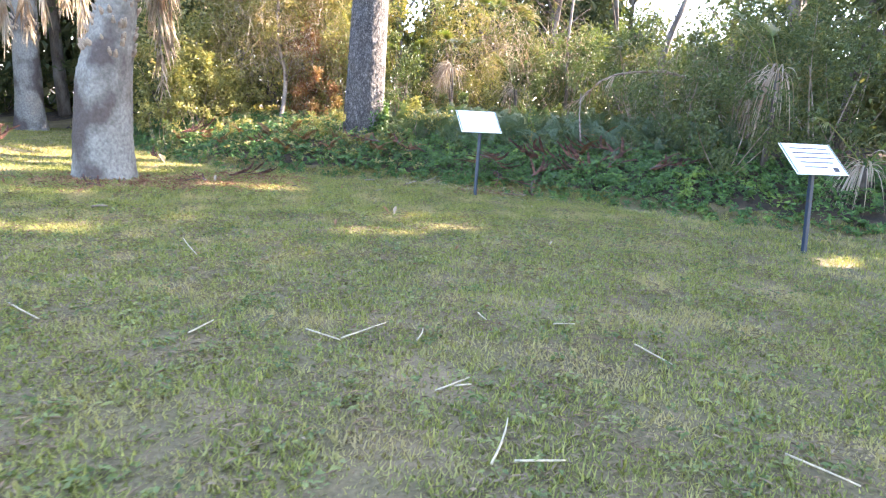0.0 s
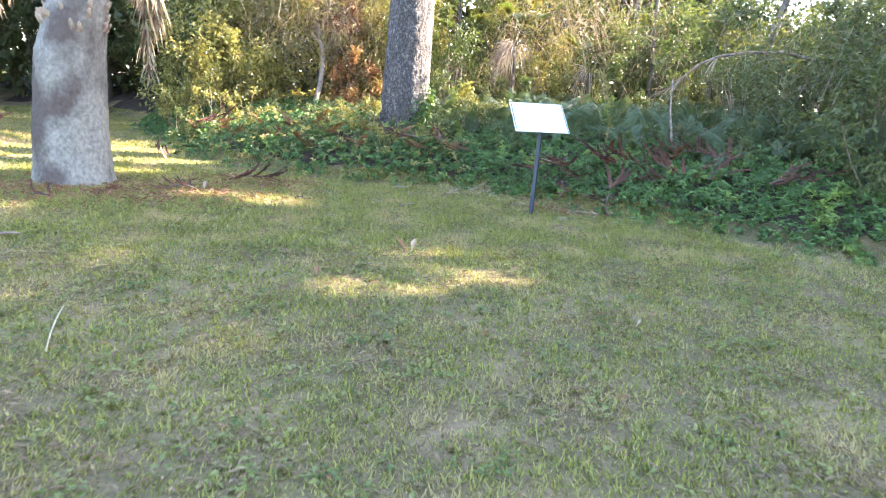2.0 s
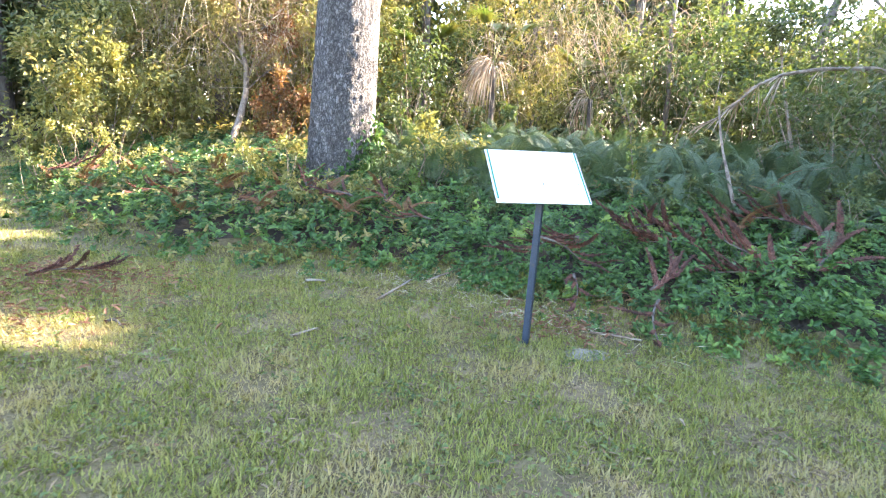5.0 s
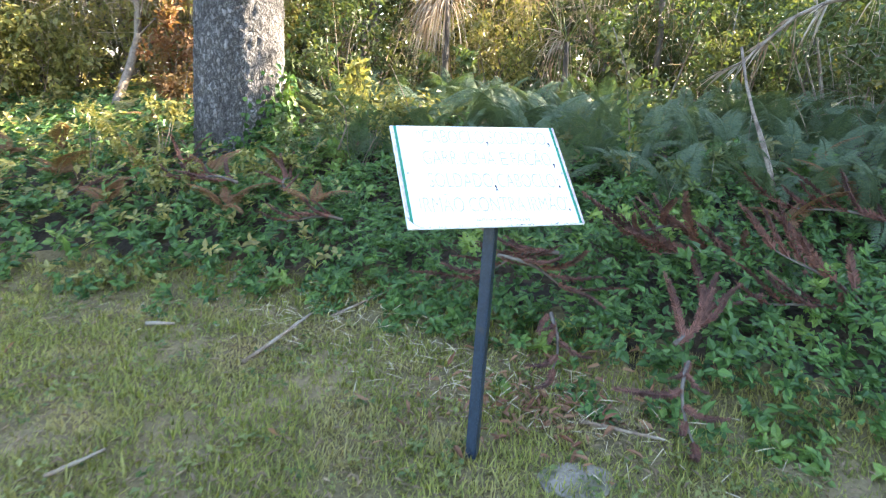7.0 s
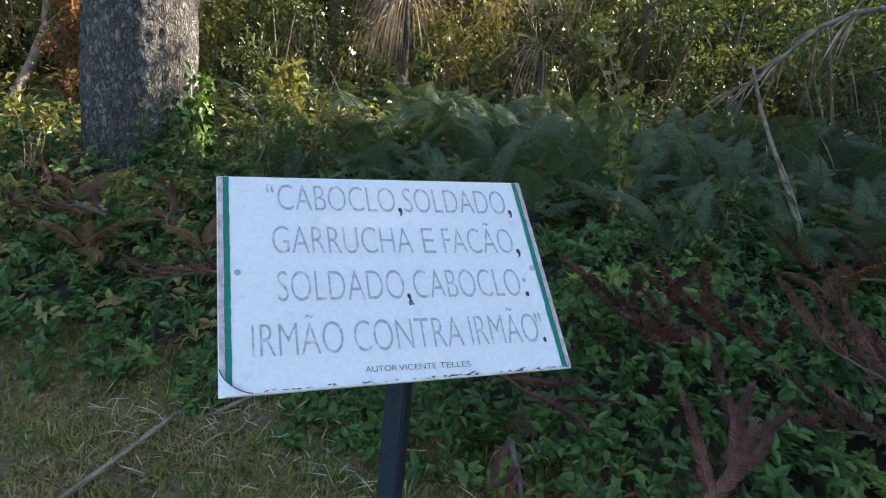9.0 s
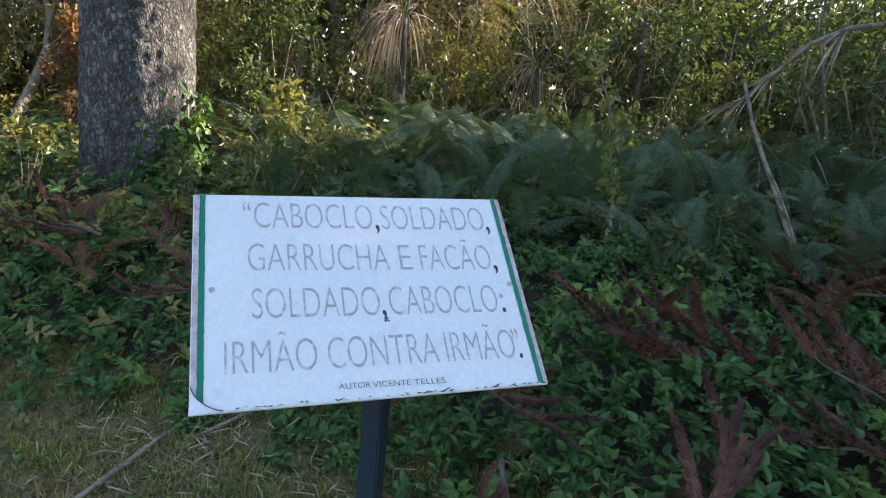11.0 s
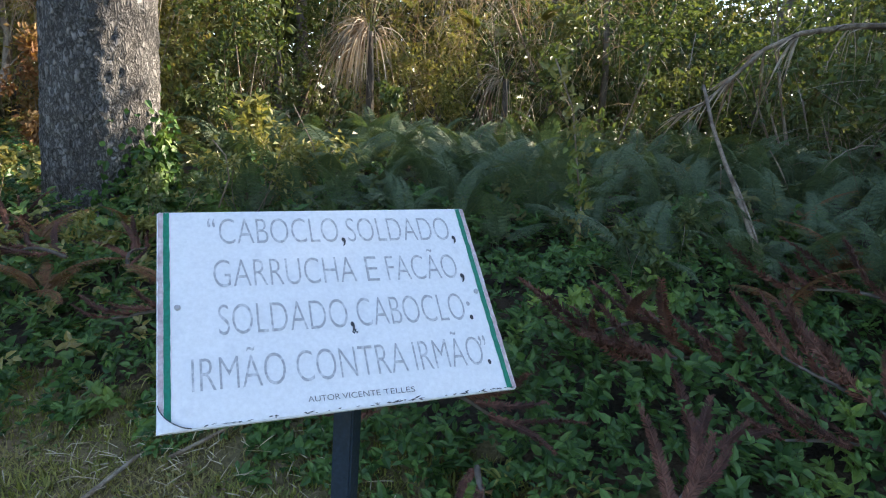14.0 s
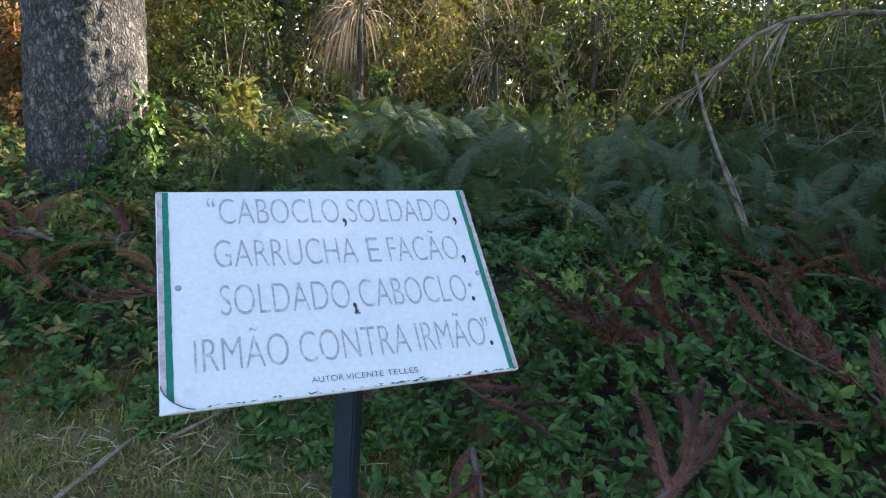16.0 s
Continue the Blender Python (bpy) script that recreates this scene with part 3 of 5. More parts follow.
tagged(obj("climbing_ivy", ivy, M_COVER), "dark green ivy climbing the conifer's foot", "ivy", kind="stuff")


# pale palms on the lawn
def palm(name, foot, points, radii, crown_z, fronds, hanging, label, seed, tops=True):
    r = np.random.default_rng(seed)
    root = base(name, pose(*foot), label, "palm tree", "palm trees")
    bpy.context.view_layer.update()
    under(root, "trunk", trunk_geo(points, radii, 90, 220, 0.006, 0.022, seed, 0.06, 0.0012), M_PALMBARK, True, "pale grey patched trunk flaring at the foot")
    top = np.asarray(points[-1], float)
    pts, k = np.asarray(points, float), np.linspace(0, 1, len(points))
    boot = tube(Geo(), [(-0.03, 0, -0.06), (0.015, 0, 0), (0.06, 0, 0.05)], [0.05, 0.036, 0.015], 6).mesh("leaf_base")
    boot.materials.append(M_BOOT)
    for b in range(120):
        zz = r.uniform(1.75, 3.6) if foot[1] < 15 else r.uniform(2.6, 5.0)
        c = np.array([np.interp(zz, pts[:, 2], pts[:, i]) for i in range(3)])
        rad = np.interp(zz, pts[:, 2], radii)
        an = r.uniform(0, 2 * np.pi)
        stub = obj("leaf_base", boot, None, root)
        stub.matrix_local = root.matrix_world.inverted() @ pose(c[0] + rad * math.cos(an), c[1] + rad * math.sin(an), zz, 0, 0, math.degrees(an)) @ Matrix.Scale(r.uniform(0.6, 1.05), 4)
    for b in range(fronds):
        an = 2 * np.pi * b / fronds + r.normal(0, 0.1)
        st, lf = frond(top, (math.cos(an), math.sin(an), r.uniform(0.3, 1.1)), r.uniform(2.4, 3.2), r.uniform(1.2, 2.2), 110, 0.5, 0.03, 0.5, seed * 100 + b)
        fr = under(root, "frond", lf, M_PALM)
        under(fr, "stalk", st, M_BRANCH)
    for b, (start, tip, leaf_n, leaf_l) in enumerate(hanging):
        a_, b_ = np.asarray(start, float), np.asarray(tip, float)
        st, lf = frond(a_, b_ - a_, np.linalg.norm(b_ - a_), 0.05, leaf_n, leaf_l, 0.028, 0.75, seed * 77 + b, spread=0.35)
        fr = under(root, "dead_frond", lf, M_DRYPALM, label="dry frond hanging down")
        under(fr, "stalk", st, M_BRANCH)
    return root


hang_a = [((-1.72, 10.2, 4.6), (-1.74, 10.5, 1.35), 150, 0.4), ((-1.55, 10.3, 4.8), (-1.60, 10.5, 1.85), 130, 0.4), ((-1.75, 10.3, 4.8), (-1.85, 10.45, 2.3), 70, 0.4)]
hang_a += [((-2.9 - 0.27 * k, 10.4 + 0.1 * (k % 3), 4.9), (-2.85 - 0.27 * k, 10.6 + 0.1 * (k % 2), 1.95 + 0.2 * ((k * 7) % 4)), 110, 0.5) for k in range(6)]
palm("palm_tree", (-2.38, 9.75, 0), [(-2.42, 9.8, -0.05), (-2.44, 9.8, 0.6), (-2.37, 9.8, 1.5), (-2.13, 9.8, 2.6), (-2.0, 9.8, 5.2)], [0.41, 0.395, 0.36, 0.25, 0.22], 5.2, 18, hang_a, "stout pale palm on the lawn with hanging dead fronds", 11)
hang_b = [((-8.6 - 0.42 * k, 21.3, 6.4), (-8.5 - 0.45 * k, 21.3, 3.2 + 0.25 * (k % 3)), 80, 0.5) for k in range(5)]
palm("palm_tree", (-7.6, 20.6, -0.02), [(-7.6, 20.6, -0.08), (-7.59, 20.6, 0.8), (-7.57, 20.6, 2.2), (-7.53, 20.6, 6.6)], [0.44, 0.36, 0.33, 0.31], 6.6, 12, hang_b, "tall shaded palm at the lawn's far end", 23)


# slim leaning tree beside the conifer
slim = base("slim_tree", pose(-0.22, 15.0, 0.4), "thin pale crooked tree leaning among shrubs", "tree")
line = np.array([(-0.23, 14.95, 0.25), (-0.21, 15.2, 0.55), (-0.18, 15.6, 0.9), (-0.13, 16.05, 1.30), (-0.12, 16.5, 1.70), (-0.16, 16.75, 2.1), (-0.3, 16.9, 2.6), (-0.34, 17.0, 3.4), (-0.3, 17.0, 4.4)])
under(slim, "trunk", tube(Geo(), line, np.linspace(0.066, 0.035, 9), 10), M_BRANCH, True)
for k in range(9):
    s = line[4 + k % 5]
    under(slim, "limb", tube(Geo(), bend(s, s + rng.normal(size=3) * [0.6, 0.5, 0.2] + [0, 0, 0.6], 0.1), np.linspace(0.014, 0.004, 9), 5), M_BRANCH, True)
crown, _ = leaf_ball(2600, (-0.3, 16.95, 3.7), (0.9, 0.8, 1.3), 0.09, 18, 31)
under(slim, "crown", crown, M_SUN_YELLOW)


# ---- shrubs and woods ----
def shrub(x, y, radius, high, n, size, mt, label, seed, name="shrub", category="shrub", slim_=0.5, lift=0.0, group="shrubs on the bank"):
    z = float(height(x, y))
    root = base(name, pose(x, y, z), label, category, group)
    g, mids_ = leaf_ball(n, (0, 0, high * 0.55 + lift), (radius, radius, high * 0.55), size, max(8, int(n / 110)), seed, slim_)
    obj("foliage", g, mt, root)
    for q in mids_[:7]:
        obj("stem", tube(Geo(), bend((0, 0, -0.05), q, 0.0, 7, 0.08), np.linspace(1.0, 0.3, 7) * min(0.018, 0.016 * radius), 5), M_TWIG, root, True)
    return root


r = np.random.default_rng(3)
GREEN_L, YEL_L, RUS_L = "loose green leafy shrub on the wooded bank", "yellowing leafy shrub with a sunlit tint at the wood's edge", "dry russet-leaved shrub among green bushes"
# west and behind the conifer: sun-tinted yellow and russet; east: deep green
for k, (x, y, rad, hi, mt, lb) in enumerate((
        (-2.9, 16.6, 1.1, 2.2, M_SUN_YELLOW, YEL_L), (-2.0, 15.8, 0.8, 1.7, M_SUN_YELLOW, YEL_L), (-1.5, 16.4, 0.7, 1.6, M_SUN_YELLOW, YEL_L), (0.75, 15.0, 0.6, 1.35, M_RUSSET, RUS_L), (0.35, 15.9, 0.4, 1.0, M_RUSSET, RUS_L), (0.5, 17.3, 0.8, 2.6, M_RUSSET, RUS_L),
        (-1.6, 18.0, 1.2, 3.4, M_SUN_YELLOW, YEL_L), (0.9, 17.9, 1.0, 3.2, M_SUN_YELLOW, YEL_L), (1.4, 15.9, 0.7, 2.8, M_SUN_YELLOW, YEL_L), (-2.2, 18.0, 1.5, 4.2, M_SUN_YELLOW, YEL_L),
        (0.2, 18.2, 1.5, 4.6, M_SUN_YELLOW, YEL_L), (2.6, 14.9, 0.75, 2.0, M_SHRUB, GREEN_L), (4.1, 15.0, 0.55, 1.0, M_SHRUB, GREEN_L), (4.75, 16.1, 0.7, 1.9, M_SUN_YELLOW, YEL_L), (3.0, 16.6, 1.2, 3.4, M_SHRUB, GREEN_L), (1.9, 17.6, 1.3, 4.2, M_SUN_YELLOW, YEL_L),
        (2.9, 13.5, 0.5, 0.9, M_SUN_YELLOW, YEL_L), (6.6, 14.6, 1.0, 2.3, M_SHRUB, GREEN_L), (7.7, 12.9, 1.1, 2.2, M_SHRUB, GREEN_L), (9.2, 14.2, 1.4, 2.4, M_SHRUB, GREEN_L),
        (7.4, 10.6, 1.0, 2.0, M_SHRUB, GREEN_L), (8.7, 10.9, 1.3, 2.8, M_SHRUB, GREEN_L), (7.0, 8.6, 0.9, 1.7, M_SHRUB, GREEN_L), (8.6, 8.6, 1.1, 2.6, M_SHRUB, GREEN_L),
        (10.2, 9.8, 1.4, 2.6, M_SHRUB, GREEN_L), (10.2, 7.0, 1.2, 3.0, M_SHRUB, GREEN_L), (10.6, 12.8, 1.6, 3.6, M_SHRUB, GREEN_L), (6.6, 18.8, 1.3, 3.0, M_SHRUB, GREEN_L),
        (7.6, 17.0, 1.4, 2.8, M_SHRUB, GREEN_L), (9.8, 17.6, 1.7, 3.2, M_SHRUB, GREEN_L), (12.4, 15.5, 1.9, 3.4, M_SHRUB, GREEN_L), (4.6, 18.2, 1.4, 3.6, M_SUN_YELLOW, YEL_L),
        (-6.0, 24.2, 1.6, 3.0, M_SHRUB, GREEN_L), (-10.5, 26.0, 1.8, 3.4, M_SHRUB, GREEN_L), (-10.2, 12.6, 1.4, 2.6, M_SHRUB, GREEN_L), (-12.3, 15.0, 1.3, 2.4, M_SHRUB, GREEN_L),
        (-3.6, 19.4, 1.4, 3.2, M_SHRUB, GREEN_L), (12.6, 5.4, 1.6, 3.2, M_SHRUB, GREEN_L), (9.0, 6.4, 0.7, 1.3, M_SUN_YELLOW, YEL_L))):
    near = math.hypot(x - 3, y - 8) < 9.5
    n = int((1500 if near else 1700) * rad * hi ** 0.7)
    shrub(x, y, rad, hi, n, 0.085 if near else 0.115, mt, lb, 100 + k)


SPRIG_L = "low yellow-green sprigs growing through the creeper"
for k, (x, y, rad, hi, mt) in enumerate(((0.5, 12.5, 0.3, 0.5, M_SUN_YELLOW), (0.95, 12.7, 0.32, 0.6, M_SUN_YELLOW), (2.25, 12.5, 0.3, 0.5, M_SHRUB), (2.75, 12.7, 0.35, 0.7, M_SUN_YELLOW), (-2.4, 13.9, 0.35, 0.55, M_SHRUB),
                                         (-1.2, 13.6, 0.4, 0.7, M_SUN_YELLOW), (-2.0, 14.3, 0.45, 0.8, M_SUN_YELLOW), (1.3, 11.9, 0.25, 0.4, M_SUN_YELLOW), (3.2, 11.6, 0.25, 0.45, M_SHRUB), (-2.9, 15.3, 0.5, 0.9, M_SUN_YELLOW), (2.0, 11.9, 0.25, 0.4, M_SUN_YELLOW), (4.9, 10.9, 0.25, 0.45, M_SHRUB), (6.0, 10.0, 0.35, 0.6, M_SHRUB))):
    shrub(x, y, rad, hi, 420, 0.055, mt, SPRIG_L, 160 + k, lift=0.12, group="sprigs on the bank")


def tree(x, y, high, trunk_r, crown_r, n, size, mt, seed, label, low=0.35, group="woodland trees"):
    z = float(height(x, y))
    rr = np.random.default_rng(seed)
    root = base("tree", pose(x, y, z), label, "tree", group)
    top = np.array([rr.normal(0, 0.4), rr.normal(0, 0.4), high * 0.9])
    pts = bend((0, 0, -0.1), top, 0, 12, rr.normal(0, 0.25))
    obj("trunk", tube(Geo(), pts, np.linspace(trunk_r, trunk_r * 0.25, 12), 10), M_DARKBARK, root, True)
    half = high * (1 - low) / 2
    g, mids_ = leaf_ball(n, top * 0.6 + [0, 0, high * low + half - high * 0.54], (crown_r, crown_r, half), size, max(14, n // 150), seed, origin=(x, y, z))
    for q in mids_[:11]:
        s = pts[min(11, max(3, int(12 * (q[2] / high) * 0.8)))]
        obj("limb", tube(Geo(), bend(s, q, 0.15), np.linspace(trunk_r * 0.35, 0.01, 9), 6), M_DARKBARK, root, True)
    obj("crown", g, mt, root)
    return root


TREE_L = "slender woodland tree with loose leafy crown"
k = 0
for x, y, hi, cr, mt in ((-13, 22, 11, 3.2, M_WOODS), (-11, 27.5, 10, 3.0, M_WOODS), (-5.5, 25.5, 11, 3.0, M_WOODS), (-4, 21.5, 10, 2.8, M_WOODS), (-1.5, 21, 9, 2.6, M_SUN_YELLOW), (1, 21, 9, 2.6, M_SUN_YELLOW), (3.4, 21.5, 10, 2.5, M_SUN_YELLOW),
                         (6, 21, 8, 2.2, M_WOODS), (8.4, 20.5, 7, 2.2, M_WOODS), (11, 20.5, 8, 2.6, M_WOODS), (12.4, 23.2, 9.5, 2.6, M_WOODS), (14, 19, 8, 2.8, M_WOODS), (14.5, 14.5, 8, 2.5, M_WOODS), (12.7, 11, 7, 2.2, M_WOODS),
                         (-11, 26, 13, 4, M_WOODS), (-5, 27, 13, 4, M_WOODS), (1, 27, 12, 4, M_WOODS), (7, 27, 10, 3.5, M_WOODS), (13, 26, 11, 4, M_WOODS), (-12.5, 16.5, 8, 2.6, M_WOODS), (-14, 11.5, 9, 2.8, M_WOODS)):
    tree(x, y, hi, 0.13, cr, int((950 if x > 5 else 1500) * cr), 0.17, mt, 300 + k, TREE_L, 0.12)
    k += 1
# tall trees added east of the lawn, mostly out of view, to shade it
for x, y, hi, cr in ((13.0, -4.5, 13, 3.4), (14.0, 0.5, 14, 3.6), (12.6, 4.2, 11.5, 3.0), (15.5, 7.2, 13, 3.4), (19, 3.5, 16, 4.0), (19, -2, 16, 4.2), (19.5, 14.2, 14, 3.4), (23, 21.5, 15, 3.8), (15.5, 17.6, 16, 3.4), (17.5, 21.0, 16, 3.8), (20, 9.5, 15, 3.6), (16, -8, 15, 4.0), (14.2, 10.2, 11, 2.6), (15.2, 12.6, 14, 3.0)):
    tree(x, y, hi, 0.24, cr, int(2600 * cr), 0.40, M_WOODS, 400 + k, "tall leafy tree added to shade the lawn", 0.22, "shade trees")
    k += 1
# tall trees added further into the woods to keep its depths dark
for x, y, hi, cr in ((10, 24.5, 10, 2.8), (5, 25, 13, 3.4), (-1, 25, 13, 3.4), (-8, 24.5, 13, 3.4), (12, 30, 9, 3.6)):
    tree(x, y, hi, 0.22, cr, int(2000 * cr), 0.36, M_WOODS, 400 + k, TREE_L, 0.15)
    k += 1
for x, y in ((-16, -14), (-6, -18), (5, -17), (-20, 0)):
    tree(x, y, 9, 0.2, 3.2, 4200, 0.3, M_WOODS, 400 + k, "leafy tree far across the lawn", 0.2, "shade trees")
    k += 1


# dense woods further back, too far to tell trees apart
def far_woods(x0, x1, y0, y1, high, n, size, mt, label, seed):
    rr = np.random.default_rng(seed)
    x, y = rr.uniform(x0, x1, n), rr.uniform(y0, y1, n)
    top = high * (0.8 + 0.3 * wobble(x, y * 0.3, 1.6, seed))
    z = height(x, y) + top * rr.random(n) ** 0.85
    d = rr.normal(size=(n, 3)) + [0, 0, -0.4]
    ln = size * rr.uniform(0.6, 1.3, n)
    g = leaves(Geo(), np.stack([x, y, z], -1), d, rr.normal(size=(n, 3)) + [0, -0.6, 0.5], ln, ln * 0.6)
    return tagged(obj("far_woods", g, mt), label, "woods", kind="stuff")


far_woods(-22, 4, 24.5, 31, 9.0, 30000, 0.42, M_WOODS, "dense dark woods behind the palms", 1)
far_woods(4, 24, 22.5, 29, 5.0, 13000, 0.38, M_WOODS, "dense woods behind the thicket", 2)
far_woods(-24, -14.5, 4, 24, 8.0, 16000, 0.42, M_WOODS, "dense dark woods west of the lawn", 3)
far_woods(16, 24, 8, 23, 4.2, 10000, 0.40, M_WOODS, "dense woods east of the thicket", 4)

# dry twigs and dead stems tangled in the thicket
def tangle(x0, x1, y0, y1, z0, z1, n, mt, label, seed):
    rr = np.random.default_rng(seed)
    pos = np.stack([rr.uniform(x0, x1, n), rr.uniform(y0, y1, n), rr.uniform(z0, z1, n)], -1)
    knots = rr.integers(0, n, 26)
    pull = pos[knots[rr.integers(0, 26, n)]]
    pos = pos * 0.45 + pull * 0.55
    d = rr.normal(size=(n, 3)) * [0.8, 0.8, 0.7] + [0, 0, -0.15]
    ln = rr.uniform(0.25, 0.9, n)
    g = straps(Geo(), pos, d, ln, rr.uniform(0.004, 0.009, n), ln * rr.uniform(0.0, 0.9, n), 5, rr.normal(size=n))
    return tagged(obj("dry_tangle", g, mt), label, "twigs", kind="stuff")


tangle(-2.6, 3.0, 15.6, 18.2, 1.0, 4.4, 2600, M_DRYPALM, "pale dry twigs tangled in sunlit shrubs", 1)
tangle(3.0, 8.0, 14.4, 17.5, 1.2, 4.4, 1800, M_DRYPALM, "pale dry twigs tangled among shrub palms", 2)
tangle(5.5, 10.0, 8.6, 14.0, 0.9, 3.4, 700, M_TWIG, "brown dead stems tangled in the shaded thicket", 3)

# ---- ground cover ----
def cover(name, x0, x1, y0, y1, per_m2, size, mt, label, seed, keep, thick=0.42, wide=True):
    rr = np.random.default_rng(seed)
    n = int((x1 - x0) * (y1 - y0) * per_m2)
    x, y = rr.uniform(x0, x1, n), rr.uniform(y0, y1, n)
    ok = keep(x, y, rr)
    x, y = x[ok], y[ok]
    n = len(x)
    d = beyond(x, y)
    m = 6
    cx, cy = x[: n // m], y[: n // m]
    k = len(cx)
    d = beyond(cx, cy)
    lumps = 0.5 + 0.35 * wobble(cx, cy, 0.33, seed) + 0.3 * wobble(cx, cy, 0.11, seed + 3)
    t = thick * np.clip(lumps, 0.08, 1.3) * smoothstep(-0.15, 0.5, d) + 0.03
    c = np.stack([cx, cy, height(cx, cy) + t * rr.random(k) ** 0.4], -1)
    up = unit(rr.normal(size=(k, 3)) * 0.36 + [-0.08, -0.4, 1.0])
    e1 = unit(np.cross(up, rr.normal(size=(k, 3))))
    e2 = np.cross(up, e1)
    big = size * rr.uniform(0.6, 1.25, k)
    g = Geo()
    for j in range(m):
        a_ = 2 * np.pi * j / m + rr.normal(0, 0.35, k)
        way = e1 * np.cos(a_)[:, None] + e2 * np.sin(a_)[:, None] + up * rr.uniform(-0.1, 0.6, (k, 1))
        ln = big * rr.uniform(0.6, 1.15, k)
        leaves(g, c + rr.normal(size=(k, 3)) * 0.008 - up * (0.012 * j % 0.03), way, up + rr.normal(size=(k, 3)) * 0.25, ln, ln * rr.uniform(0.45, 0.68, k), wide)
    return tagged(obj(name, g, mt), label, "ground cover", kind="stuff")


def strip_near(x, y, rr):
    d = beyond(x, y)
    return (d > -0.05 + 0.32 * wobble(x, y, 0.22) + 0.15 * rr.random(len(x))) & (d < 3.4) & (rr.random(len(x)) < 0.95 - 0.2 * np.maximum(d - 1, 0)) & (np.hypot(x - 1.635, y - 13.38) > 0.5)


cover("ground_cover", 1.6, 6.2, 6.9, 13.6, 3200, 0.057, M_COVER, "dense dark green trailing leaves on the bank", 1, strip_near)
cover("ground_cover", -5.2, 1.6, 10.6, 18.5, 1400, 0.07, M_COVER, "dense green trailing leaves along the lawn's edge", 2, strip_near)
cover("ground_cover", -4.6, 2.6, 10.9, 15.5, 380, 0.062, M_SUN_YELLOW, "yellow-green leaves mixed into the creeper", 7, strip_near, 0.5)
cover("ground_cover", 6.2, 10.5, 3.8, 11, 1100, 0.075, M_COVER, "dark green trailing leaves at the shaded edge", 3, strip_near)
cover("ground_cover", -10.5, -5.2, 10.4, 14.8, 900, 0.09, M_SUN_YELLOW, "green creeper over a low mound, coloured yellow for sunlight", 4, lambda x, y, rr: height(x, y) > 0.10 + 0.1 * rr.random(len(x)), 0.5)
cover("undergrowth", 2.0, 9.5, 9.5, 17, 420, 0.08, M_SHRUB, "mixed undergrowth under the trees", 5, lambda x, y, rr: (beyond(x, y) > 2.0) & (np.hypot(x - 1.635, y - 13.38) > 0.6), 0.6)
cover("undergrowth", -6, 2.0, 13, 21, 300, 0.1, M_SUN_YELLOW, "yellow undergrowth with a sunlit tint under the trees", 6, lambda x, y, rr: (beyond(x, y) > 1.6) & (np.hypot(x - 1.635, y - 13.38) > 0.6), 0.4)


# ---- ferns ----
def fern_frond(length, rise, seed):
    rr = np.random.default_rng(seed)
    t = np.linspace(0, 1, 12)
    line = np.stack([length * (0.22 * t + 0.5 * t ** 1.8), 0.05 * length * np.sin(2 * t + seed), rise * length * (1.15 * t - 0.55 * t ** 2.6)], -1)
    g = tube(Geo(), line, np.linspace(0.004, 0.001, 12), 4, False)
    for s in np.linspace(0.22, 0.985, 20):
        c = np.array([np.interp(s, t, line[:, k]) for k in range(3)])
        tang = unit(np.array([np.interp(s, t, np.gradient(line[:, k])) for k in range(3)]))
        pl = length * 0.22 * (1 - s) ** 0.75 * min(1, (s - 0.1) * 4) + 0.012
        for sgn in (1, -1):
            side = unit(np.cross(tang, [0, 0, 1.0]))
            d = unit(side * sgn + tang * 0.45 + [0, 0, -0.12])
            up = np.cross(side, tang)
            m = 7
            q = np.repeat(np.linspace(0.06, 0.95, m), 2)
            pos = c + d * (pl * q)[:, None] - np.array([0, 0, 1.0]) * (0.25 * pl * q ** 2)[:, None]
            flip = np.where(np.arange(2 * m) % 2, 1.0, -1.0)
            dirs = d * 0.9 + tang * flip[:, None] * 0.75
            ln = pl * 0.26 * (1.15 - q)
            leaves(g, pos, dirs, np.tile(up, (2 * m, 1)) + rr.normal(size=(2 * m, 3)) * 0.15, ln + 0.008, (ln + 0.008) * 0.4, fold=0.05, droop=0.1)
    return g.mesh("frond")


def fern(m, meshes, mt, label, seed, count, group="ferns on the bank"):
    rr = np.random.default_rng(seed)
    root = base("fern", m, label, "fern", group)
    for k in range(count):
        fr = obj("frond", meshes[k % len(meshes)], mt, root)
        fr.matrix_local = pose(0, 0, 0, rr.normal(0, 12), rr.normal(4, 15), 360 * k / count + rr.normal(0, 22)) @ Matrix.Scale(rr.uniform(0.6, 1.15), 4)
    return root


FROND = [fern_frond(0.75, 0.95, k) for k in range(3)]
FROND_DRY = [fern_frond(0.55, 0.55, 10 + k) for k in range(2)]
for me in FROND:
    me.materials.append(M_FERN)
for me in FROND_DRY:
    me.materials.append(M_DRYFERN)
ferns = [fern(pose(0, 0, 0), FROND, None, "feathery blue-green fern in the shaded bank", 50 + k, 6) for k in range(2)]
r = np.random.default_rng(12)
spots = []
while len(spots) < 125:
    x, y = (r.uniform(3.0, 4.9), r.uniform(11.4, 13.6)) if len(spots) < 26 else (r.uniform(2.4, 8.4), r.uniform(9.8, 15.2))
    d = float(beyond(x, y))
    if 1.75 < d < 4.8 and all(math.hypot(x - a, y - b) > 0.3 for a, b in spots) and math.hypot(x - 1.635, y - 13.38) > 0.8:
        spots.append((x, y))
